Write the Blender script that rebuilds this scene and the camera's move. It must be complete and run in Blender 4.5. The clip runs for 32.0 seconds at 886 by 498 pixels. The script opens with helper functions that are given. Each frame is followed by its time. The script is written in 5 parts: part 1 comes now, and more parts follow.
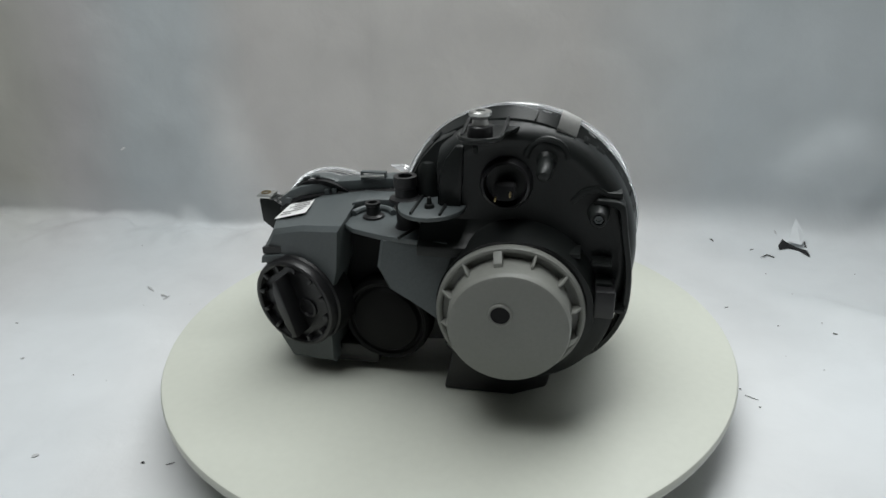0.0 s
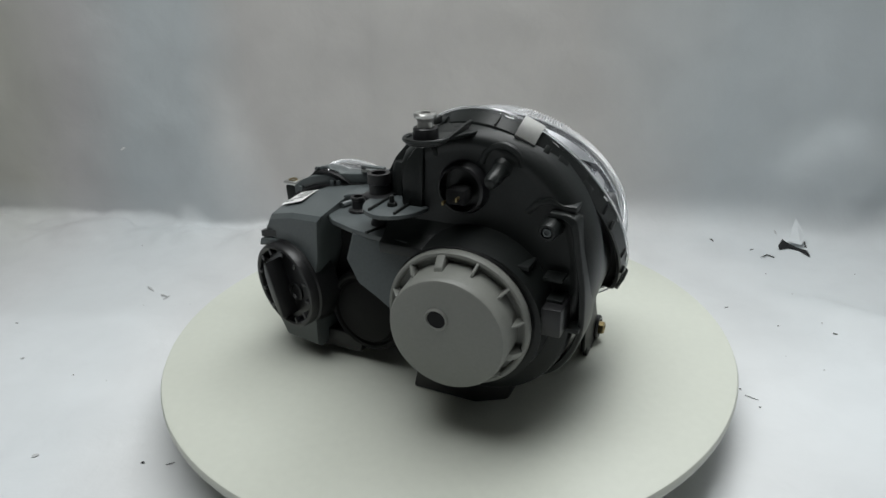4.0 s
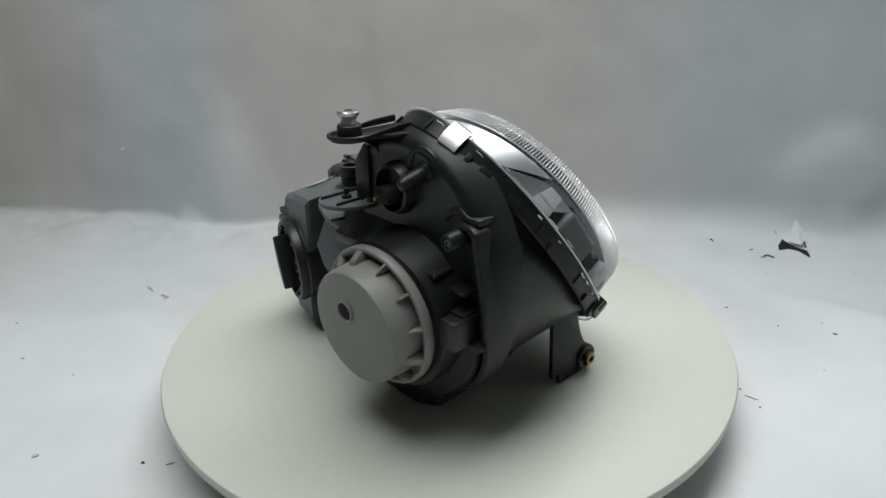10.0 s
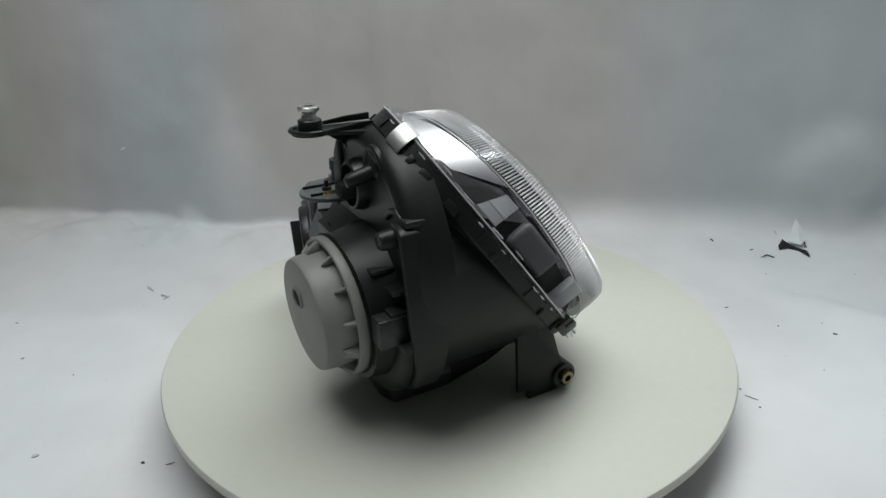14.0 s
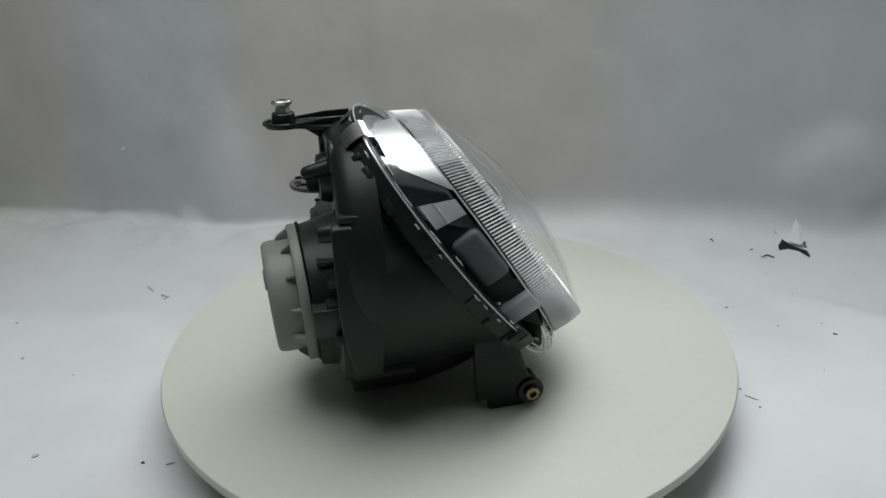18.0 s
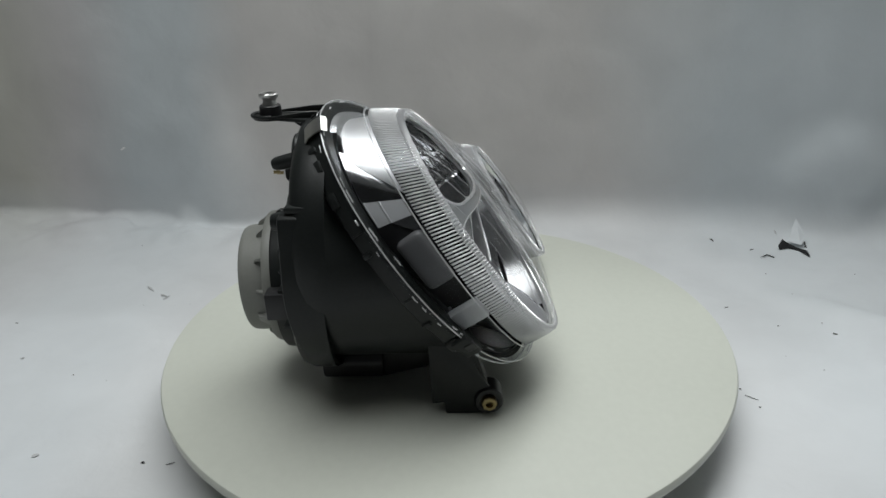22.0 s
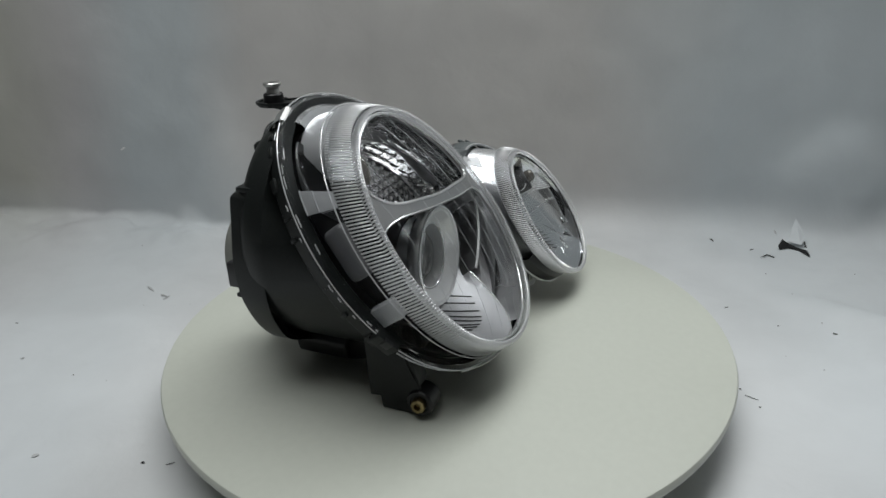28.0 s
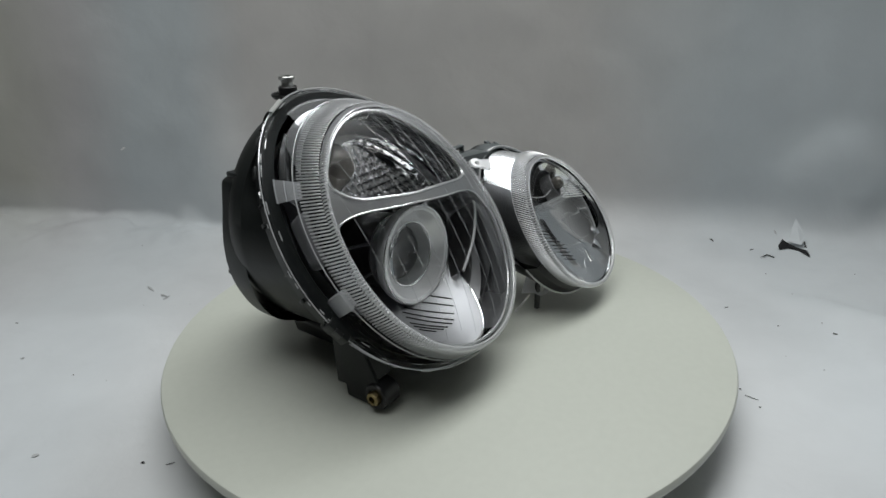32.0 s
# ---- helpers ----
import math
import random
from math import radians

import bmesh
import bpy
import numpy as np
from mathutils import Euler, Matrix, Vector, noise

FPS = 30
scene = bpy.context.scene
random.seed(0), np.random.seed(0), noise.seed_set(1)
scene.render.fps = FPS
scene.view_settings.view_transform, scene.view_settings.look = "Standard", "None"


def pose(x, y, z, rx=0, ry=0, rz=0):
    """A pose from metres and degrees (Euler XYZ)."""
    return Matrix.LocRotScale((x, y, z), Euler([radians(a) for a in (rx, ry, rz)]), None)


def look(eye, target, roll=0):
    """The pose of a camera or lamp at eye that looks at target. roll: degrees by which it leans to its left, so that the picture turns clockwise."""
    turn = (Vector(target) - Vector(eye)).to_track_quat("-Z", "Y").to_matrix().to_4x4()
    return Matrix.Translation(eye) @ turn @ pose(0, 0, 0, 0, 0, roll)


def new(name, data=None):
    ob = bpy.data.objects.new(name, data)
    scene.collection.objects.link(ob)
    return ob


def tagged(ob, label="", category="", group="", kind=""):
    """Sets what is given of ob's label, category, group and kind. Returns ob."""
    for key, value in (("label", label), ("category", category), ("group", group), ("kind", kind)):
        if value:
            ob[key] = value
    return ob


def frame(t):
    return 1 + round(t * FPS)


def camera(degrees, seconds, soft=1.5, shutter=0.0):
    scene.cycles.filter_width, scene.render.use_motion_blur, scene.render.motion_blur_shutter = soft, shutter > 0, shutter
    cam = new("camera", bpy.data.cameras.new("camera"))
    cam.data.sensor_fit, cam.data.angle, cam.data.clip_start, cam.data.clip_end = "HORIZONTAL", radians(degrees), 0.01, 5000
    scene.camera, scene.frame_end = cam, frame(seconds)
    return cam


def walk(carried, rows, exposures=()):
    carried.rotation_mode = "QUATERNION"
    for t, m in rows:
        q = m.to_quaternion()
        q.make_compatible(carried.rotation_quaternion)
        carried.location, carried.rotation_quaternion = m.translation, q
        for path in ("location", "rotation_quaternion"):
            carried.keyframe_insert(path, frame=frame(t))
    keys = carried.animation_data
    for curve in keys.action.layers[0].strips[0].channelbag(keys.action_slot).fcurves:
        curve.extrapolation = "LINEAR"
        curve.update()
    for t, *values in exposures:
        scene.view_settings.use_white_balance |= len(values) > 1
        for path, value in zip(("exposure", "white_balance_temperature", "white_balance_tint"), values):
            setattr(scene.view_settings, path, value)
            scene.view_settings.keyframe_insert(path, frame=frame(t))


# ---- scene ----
# A car headlamp turns on a round table before a pale sheet; the camera stands still.
TURN = [(0.0, 0.0), (4.0, 14.228), (8.0, 28.478), (12.0, 42.752), (16.0, 57.049), (20.0, 71.369), (24.0, 85.713),
        (28.0, 100.079), (32.0, 114.469)]

cam = camera(69.0, 32.0, soft=1.55)
EYE = (0.0, -0.631, 0.3672)
AIM = (EYE[0] - 0.003858, EYE[1] + 0.917447, EYE[2] - 0.397838)
walk(cam, [(0.0, look(EYE, AIM, -1.57)), (32.0, look(EYE, AIM, -1.57))],
     exposures=[(0.0, 0.08), (6.0, 0.07), (13.0, -0.05), (18.0, -0.20), (23.0, -0.22), (25.5, -0.34), (32.0, -0.34)])

# ---- world and lights ----
world = bpy.data.worlds.new("room_light")
scene.world = world
world.use_nodes = True
world.node_tree.nodes["Background"].inputs[0].default_value = (0.75, 0.8, 0.85, 1)
world.node_tree.nodes["Background"].inputs[1].default_value = 0.25


def strip_lamp(name, eye, target, sx, sy, watts, colour, spread=180):
    data = bpy.data.lights.new(name, "AREA")
    data.shape, data.size, data.size_y, data.energy, data.color = "RECTANGLE", sx, sy, watts, colour
    data.spread = radians(spread)
    ob = new(name, data)
    ob.matrix_world = look(eye, target)
    return ob


# broad overhead fill, added for the general light; no such panel is seen
strip_lamp("overhead_fill", (0.04, 0.10, 1.70), (0.06, 0.08, 0.0), 2.1, 0.90, 22.5, (0.950, 0.98, 0.980), 145)
strip_lamp("tube_light", (0.90, 0.76, 1.66), (0.90, 0.10, 0.1), 1.25, 0.022, 7.0, (0.95, 0.98, 1.0))


# ---- materials ----
FLOOR_Z = -0.060


def material(name):
    m = bpy.data.materials.new(name)
    m.use_nodes = True
    return m, m.node_tree.nodes, m.node_tree.links, m.node_tree.nodes["Principled BSDF"]


def plain(name, colour, rough=0.5, metal=0.0, grain=0.12, size=300.0, bump=0.1, spec=0.5, blotch=9.0):
    """A surface with a fine grain and a slower unevenness in colour, gloss and relief."""
    m, n, l, b = material(name)
    co = n.new("ShaderNodeTexCoord")
    fine, slow = n.new("ShaderNodeTexNoise"), n.new("ShaderNodeTexNoise")
    fine.inputs["Scale"].default_value, slow.inputs["Scale"].default_value = size, blotch
    fine.inputs["Detail"].default_value, slow.inputs["Detail"].default_value = 3, 4
    l.new(co.outputs["Object"], fine.inputs["Vector"]), l.new(co.outputs["Object"], slow.inputs["Vector"])
    add = n.new("ShaderNodeMath")
    add.operation = "ADD"
    l.new(fine.outputs["Fac"], add.inputs[0]), l.new(slow.outputs["Fac"], add.inputs[1])
    ramp = n.new("ShaderNodeMapRange")
    ramp.inputs["From Min"].default_value, ramp.inputs["From Max"].default_value = 0.6, 1.4
    ramp.inputs["To Min"].default_value, ramp.inputs["To Max"].default_value = 1 - grain, 1 + grain
    l.new(add.outputs[0], ramp.inputs["Value"])
    mul = n.new("ShaderNodeVectorMath")
    mul.operation = "SCALE"
    mul.inputs[0].default_value = colour
    l.new(ramp.outputs[0], mul.inputs["Scale"])
    l.new(mul.outputs[0], b.inputs["Base Color"])
    rr = n.new("ShaderNodeMapRange")
    rr.inputs["To Min"].default_value, rr.inputs["To Max"].default_value = max(rough - 0.08, 0.02), rough + 0.08
    l.new(slow.outputs["Fac"], rr.inputs["Value"]), l.new(rr.outputs[0], b.inputs["Roughness"])
    b.inputs["Metallic"].default_value, b.inputs["Specular IOR Level"].default_value = metal, spec
    if bump:
        bm_ = n.new("ShaderNodeBump")
        bm_.inputs["Strength"].default_value, bm_.inputs["Distance"].default_value = bump, 0.0006
        l.new(fine.outputs["Fac"], bm_.inputs["Height"]), l.new(bm_.outputs[0], b.inputs["Normal"])
    return m


def clear_plastic(name, tint=(1, 1, 1), gloss_rough=0.03, ior=1.5, haze=0.0, milk=0.0, edge=0.6, base=None, power=4.0):
    """Clear polycarbonate: it lets light through, and mirrors more at a glancing angle."""
    m, n, l, b = material(name)
    out = n["Material Output"]
    n.remove(b)
    tr, gl, fr, mix = (n.new("ShaderNodeBsdfTransparent"), n.new("ShaderNodeBsdfGlossy"), n.new("ShaderNodeLayerWeight"),
                       n.new("ShaderNodeMixShader"))
    tr.inputs["Color"].default_value = (*tint, 1)
    gl.inputs["Roughness"].default_value = gloss_rough
    fr.inputs["Blend"].default_value = 0.5
    pw, mr = n.new("ShaderNodeMath"), n.new("ShaderNodeMapRange")
    pw.operation, pw.inputs[1].default_value = "POWER", power
    mr.inputs["To Min"].default_value, mr.inputs["To Max"].default_value = (ior - 1) ** 2 / (ior + 1) ** 2 if base is None else base, edge
    l.new(fr.outputs["Facing"], pw.inputs[0]), l.new(pw.outputs[0], mr.inputs["Value"])
    l.new(mr.outputs[0], mix.inputs[0]), l.new(tr.outputs[0], mix.inputs[1]), l.new(gl.outputs[0], mix.inputs[2])
    last = mix
    if haze:
        df, mx = n.new("ShaderNodeBsdfTranslucent"), n.new("ShaderNodeMixShader")
        df.inputs["Color"].default_value = (0.9, 0.92, 0.95, 1)
        mx.inputs[0].default_value = haze
        l.new(mix.outputs[0], mx.inputs[1]), l.new(df.outputs[0], mx.inputs[2])
        last = mx
    if milk:
        df, mx = n.new("ShaderNodeBsdfDiffuse"), n.new("ShaderNodeMixShader")
        df.inputs["Color"].default_value = (0.90, 0.905, 0.91, 1)
        mx.inputs[0].default_value = milk
        l.new(last.outputs[0], mx.inputs[1]), l.new(df.outputs[0], mx.inputs[2])
        last = mx
    l.new(last.outputs[0], out.inputs["Surface"])
    return m


def solid_glass(name, colour=(0.96, 0.98, 1.0), rough=0.04, ior=1.5):
    m, _, _, b = material(name)
    b.inputs["Base Color"].default_value = (*colour, 1)
    b.inputs["Transmission Weight"].default_value, b.inputs["Roughness"].default_value = 1.0, rough
    b.inputs["IOR"].default_value = ior
    return m


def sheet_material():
    """Pale coated cloth with fine creases and weave; warm and cool light is put into its colour."""
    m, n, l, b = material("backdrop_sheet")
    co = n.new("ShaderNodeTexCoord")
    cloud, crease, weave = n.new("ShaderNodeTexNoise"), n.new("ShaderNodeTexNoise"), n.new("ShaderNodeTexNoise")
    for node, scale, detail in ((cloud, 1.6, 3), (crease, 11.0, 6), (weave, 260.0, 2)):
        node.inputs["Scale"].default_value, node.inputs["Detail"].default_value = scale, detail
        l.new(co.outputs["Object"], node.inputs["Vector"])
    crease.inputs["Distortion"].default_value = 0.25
    # tint bands along x: light of differing warmth painted across the sheet
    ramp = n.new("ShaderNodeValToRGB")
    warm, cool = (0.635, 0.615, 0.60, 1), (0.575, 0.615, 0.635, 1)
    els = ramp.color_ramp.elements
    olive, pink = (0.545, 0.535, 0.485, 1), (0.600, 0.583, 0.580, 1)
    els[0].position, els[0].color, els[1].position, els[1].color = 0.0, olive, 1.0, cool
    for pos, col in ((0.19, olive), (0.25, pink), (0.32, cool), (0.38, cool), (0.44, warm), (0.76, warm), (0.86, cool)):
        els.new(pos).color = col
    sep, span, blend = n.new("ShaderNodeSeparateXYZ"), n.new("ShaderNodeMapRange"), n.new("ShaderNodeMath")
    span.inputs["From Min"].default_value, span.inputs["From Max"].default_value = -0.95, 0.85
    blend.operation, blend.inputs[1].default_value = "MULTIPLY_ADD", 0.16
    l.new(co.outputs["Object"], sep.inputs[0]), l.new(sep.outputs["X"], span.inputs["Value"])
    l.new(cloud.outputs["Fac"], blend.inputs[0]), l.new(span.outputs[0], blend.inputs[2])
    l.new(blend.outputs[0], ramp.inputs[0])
    tone, shade = n.new("ShaderNodeMapRange"), n.new("ShaderNodeVectorMath")
    tone.inputs["From Min"].default_value, tone.inputs["From Max"].default_value = 0.3, 0.7
    tone.inputs["To Min"].default_value, tone.inputs["To Max"].default_value = 0.955, 1.045
    shade.operation = "SCALE"
    # the lying part is painted paler and cooler, as brighter lit
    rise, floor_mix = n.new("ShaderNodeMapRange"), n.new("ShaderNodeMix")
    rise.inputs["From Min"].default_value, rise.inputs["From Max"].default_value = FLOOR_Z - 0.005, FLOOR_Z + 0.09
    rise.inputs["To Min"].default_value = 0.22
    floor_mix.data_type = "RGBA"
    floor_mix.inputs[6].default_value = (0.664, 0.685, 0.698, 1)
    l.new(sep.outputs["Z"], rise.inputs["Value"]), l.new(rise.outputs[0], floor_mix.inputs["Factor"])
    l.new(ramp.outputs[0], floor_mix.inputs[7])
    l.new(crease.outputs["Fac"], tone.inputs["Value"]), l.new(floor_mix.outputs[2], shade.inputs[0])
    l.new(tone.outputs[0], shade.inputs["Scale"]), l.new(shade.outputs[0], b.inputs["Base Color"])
    b.inputs["Roughness"].default_value = 0.55
    b.inputs["Sheen Weight"].default_value = 0.1
    b1, b2 = n.new("ShaderNodeBump"), n.new("ShaderNodeBump")
    b1.inputs["Strength"].default_value, b1.inputs["Distance"].default_value = 0.30, 0.009
    b2.inputs["Strength"].default_value, b2.inputs["Distance"].default_value = 0.1, 0.0005
    l.new(crease.outputs["Fac"], b1.inputs["Height"]), l.new(weave.outputs["Fac"], b2.inputs["Height"])
    l.new(b1.outputs[0], b2.inputs["Normal"]), l.new(b2.outputs[0], b.inputs["Normal"])
    return m


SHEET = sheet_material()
TABLE = plain("table_laminate", (0.562, 0.580, 0.514), 0.42, grain=0.03, size=120, bump=0.02, spec=0.4, blotch=5)
TABLE_EDGE = plain("table_edge", (0.80, 0.80, 0.76), 0.45, grain=0.04, size=160, bump=0.05)
HOUSING = plain("housing_plastic", (0.0140, 0.0160, 0.0155), 0.38, grain=0.22, size=420, bump=0.14, blotch=14, spec=0.28)
# lighter copy of the housing plastic: light from above put into its grey
HOUSING_LIT = plain("housing_lit_plastic", (0.080, 0.092, 0.094), 0.42, grain=0.15, size=420, bump=0.12, blotch=14)
BLACK = plain("black_plastic", (0.012, 0.012, 0.013), 0.38, grain=0.15, size=380, bump=0.08)
GLOSS_BLACK = plain("smooth_black_plastic", (0.026, 0.026, 0.027), 0.55, grain=0.1, size=100, bump=0.0, spec=0.2)
SIDE_MIRROR = plain("side_mirror_coating", (0.50, 0.505, 0.51), 0.13, 1.0, grain=0.05, size=60, bump=0.0)
SHROUD = plain("dark_shroud_plastic", (0.12, 0.12, 0.123), 0.45, grain=0.1, size=100, bump=0.0, spec=0.3)
RUBBER = plain("black_rubber", (0.0030, 0.0030, 0.0030), 0.6, grain=0.2, size=300, bump=0.15, spec=0.2)
CAP_GREY = plain("cap_grey_plastic", (0.215, 0.219, 0.200), 0.5, grain=0.06, size=350, bump=0.1, blotch=20)
CHROME = plain("chrome_coating", (0.86, 0.87, 0.88), 0.10, 1.0, grain=0.03, size=90, bump=0.0)
SATIN = plain("satin_coating", (0.48, 0.485, 0.49), 0.32, 0.85, grain=0.04, size=500, bump=0.05)
SATIN_DARK = plain("satin_dark_coating", (0.42, 0.42, 0.43), 0.35, 1.0, grain=0.05, size=500, bump=0.05)
REFLECT = plain("upper_reflector_coating", (0.60, 0.605, 0.615), 0.07, 1.0, grain=0.05, size=90, bump=0.0)
SMOKE = plain("smoked_hood", (0.17, 0.16, 0.145), 0.22, 0.35, grain=0.08, size=200, bump=0.0)
MIRROR_DARK = plain("dark_mirror_coating", (0.13, 0.13, 0.135), 0.10, 1.0, grain=0.06, size=60, bump=0.0)
STIPPLE = plain("stippled_coating", (0.86, 0.86, 0.87), 0.36, 1.0, grain=0.10, size=800, bump=0.20)
BOWL = plain("reflector_coating", (0.84, 0.85, 0.86), 0.15, 1.0, grain=0.04, size=400, bump=0.02)
TRAY = plain("tray_coating", (0.34, 0.345, 0.355), 0.36, 0.8, grain=0.12, size=700, bump=0.35)
STIPPLE_DARK = plain("dark_stippled_coating", (0.50, 0.50, 0.51), 0.30, 1.0, grain=0.30, size=520, bump=0.55)
BAND = plain("band_coating", (0.72, 0.725, 0.73), 0.24, 1.0, grain=0.04, size=300, bump=0.03)
TRIM = plain("bright_trim_coating", (0.88, 0.885, 0.89), 0.26, 0.9, grain=0.03, size=400, bump=0.02)
RING = plain("ring_coating", (0.86, 0.865, 0.87), 0.35, 0.45, grain=0.03, size=500, bump=0.03)
STEEL = plain("zinc_steel", (0.60, 0.60, 0.58), 0.33, 1.0, grain=0.08, size=250, bump=0.06)
BRASS = plain("brass", (0.33, 0.26, 0.13), 0.35, 1.0, grain=0.1, size=250, bump=0.05)
PAPER = plain("label_paper", (0.78, 0.78, 0.77), 0.6, grain=0.03, size=200, bump=0.02)
INK = plain("label_ink", (0.03, 0.03, 0.03), 0.6, grain=0.1, size=200, bump=0.0)
# near-black: puts shade into gaps and holes; also for flecks, slits and socket
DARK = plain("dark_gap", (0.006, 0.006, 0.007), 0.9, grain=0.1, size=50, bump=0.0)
DIRT = plain("dirt", (0.075, 0.072, 0.07), 0.9, grain=0.2, size=200, bump=0.0)
SMUDGE = plain("grey_smudge", (0.45, 0.455, 0.46), 0.8, grain=0.15, size=200, bump=0.0)
CLEAR = clear_plastic("clear_cover", (0.975, 0.975, 0.975), edge=0.30, base=0.008, power=10.0)
CLEAR_WALL = clear_plastic("clear_wall", (0.96, 0.965, 0.97), 0.05, 1.5, edge=0.35, base=0.004, power=14.0)
RIDGE = clear_plastic("ridge_plastic", (0.93, 0.935, 0.94), 0.10, 1.65, haze=0.05, milk=0.30, edge=0.85, base=0.45)
GLASS = solid_glass("projector_glass", (0.9, 0.92, 0.93), 0.0, 1.45)
FROST = clear_plastic("frosted_plastic", (0.9, 0.91, 0.92), 0.15, 1.5, haze=0.25, milk=0.30)
# for unseen walls added to keep the lens reflections dark
UNSEEN_DARK = plain("unseen_dark_wall", (0.07, 0.07, 0.072), 0.8, grain=0.06, size=30, bump=0.02, blotch=1)
CHEEK = plain("cheek_coating", (0.66, 0.665, 0.68), 0.26, 1.0, grain=0.05, size=60, bump=0.0)
WALLPAINT = plain("room_paint", (0.62, 0.62, 0.61), 0.8, grain=0.06, size=30, bump=0.02, blotch=1)


# ---- mesh helpers ----
def part(name, bm, mat, parent=None, label="", smooth=30.0):
    bmesh.ops.recalc_face_normals(bm, faces=bm.faces)
    me = bpy.data.meshes.new(name)
    bm.to_mesh(me)
    bm.free()
    me.materials.append(mat)
    if smooth:
        me.shade_smooth()
        me.set_sharp_from_angle(angle=radians(smooth))
    ob = new(name, me)
    if parent is not None:
        ob.parent = parent
    if label:
        ob["label"] = label
    return ob


def thing(name, label, category, group="", at=(0, 0, 0)):
    ob = new(name)
    ob.empty_display_size = 0.02
    ob.location = at
    return tagged(ob, label, category, group)


def loft(rings, cap0=True, cap1=True, closed=True, bm=None):
    bm = bm or bmesh.new()
    vs = [[bm.verts.new(p) for p in r] for r in rings]
    n = len(vs[0])
    for a, b in zip(vs, vs[1:]):
        for i in range(n if closed else n - 1):
            j = (i + 1) % n
            bm.faces.new((a[i], a[j], b[j], b[i]))
    if closed and cap0:
        bm.faces.new(vs[0][::-1])
    if closed and cap1:
        bm.faces.new(vs[-1])
    return bm


def shell(outer, inner, bm=None):
    """A closed skin between two stacks of rings that run side by side."""
    return loft(outer + inner[::-1] + outer[:1], False, False, bm=bm)


def axes_of(n):
    n = Vector(n).normalized()
    h = Vector((n.y, -n.x, 0))
    h = h.normalized() if h.length > 1e-4 else Vector((1, 0, 0))
    return n, h, h.cross(n)


def circle(c, n, r, k=48, squash=1.0, turn=0.0):
    n, h, w = axes_of(n)
    return [Vector(c) + (h * math.cos(a) + w * math.sin(a) * squash) * r
            for a in (turn + 2 * math.pi * i / k for i in range(k))]


def lathe(c, n, profile, k=48, cap0=True, cap1=True, bm=None):
    """profile: (radius, distance along n)."""
    u = Vector(n).normalized()
    return loft([circle(Vector(c) + u * d, n, max(r, 1e-5), k) for r, d in profile], cap0, cap1, bm=bm)


def box(c, size, m=None, bevel=0.0, bm=None, seg=2):
    bm = bm or bmesh.new()
    got = bmesh.ops.create_cube(bm, size=1.0, matrix=(m or Matrix()) @ Matrix.Translation(c) @ Matrix.Diagonal((*size, 1)))
    if bevel:
        es = list({e for v in got["verts"] for e in v.link_edges})
        bmesh.ops.bevel(bm, geom=es, offset=bevel, segments=seg, affect="EDGES", profile=0.5)
    return bm


def prism(pts, axis, a, b, bevel=0.0, bm=None):
    """A polygon of (u, v) pushed along an axis from a to b. axis x: (y, z); y: (x, z); z: (x, y)."""
    bm = bm or bmesh.new()
    put = {"x": lambda u, v, d: (d, u, v), "y": lambda u, v, d: (u, d, v), "z": lambda u, v, d: (u, v, d)}[axis]
    lo, hi = [bm.verts.new(put(u, v, a)) for u, v in pts], [bm.verts.new(put(u, v, b)) for u, v in pts]
    fs = [bm.faces.new(lo), bm.faces.new(hi[::-1])]
    for i in range(len(pts)):
        j = (i + 1) % len(pts)
        fs.append(bm.faces.new((lo[i], lo[j], hi[j], hi[i])))
    bmesh.ops.recalc_face_normals(bm, faces=fs)
    if bevel:
        es = list({e for f in fs for e in f.edges})
        bmesh.ops.bevel(bm, geom=es, offset=bevel, segments=2, affect="EDGES", profile=0.5)
    return bm


def tube(path, r, k=8, closed=False, bm=None, squash=1.0):
    path = [Vector(p) for p in path]
    rings, n = [], len(path)
    for i, p in enumerate(path):
        a, b = path[(i - 1) % n if closed else max(i - 1, 0)], path[(i + 1) % n if closed else min(i + 1, n - 1)]
        t = (b - a).normalized()
        s = t.cross(Vector((0.13, 0.21, 0.97))).normalized()
        w = s.cross(t)
        rings.append([p + (s * math.cos(q) + w * math.sin(q) * squash) * r for q in (2 * math.pi * j / k for j in range(k))])
    if closed:
        rings.append(rings[0])
        return loft(rings, False, False, bm=bm)
    return loft(rings, bm=bm)


def smooth_loop(pts, per=6, closed=True):
    """A soft closed curve through a few corners (Catmull-Rom)."""
    pts, out = [Vector(p) for p in pts], []
    n = len(pts)
    for i in range(n if closed else n - 1):
        g = lambda k: pts[k % n] if closed else pts[min(max(k, 0), n - 1)]
        p0, p1, p2, p3 = g(i - 1), g(i), g(i + 1), g(i + 2)
        for j in range(per):
            t = j / per
            out.append(0.5 * ((2 * p1) + (p2 - p0) * t + (2 * p0 - 5 * p1 + 4 * p2 - p3) * t * t
                              + (3 * p1 - p0 - 3 * p2 + p3) * t ** 3))
    if not closed:
        out.append(pts[-1])
    return out


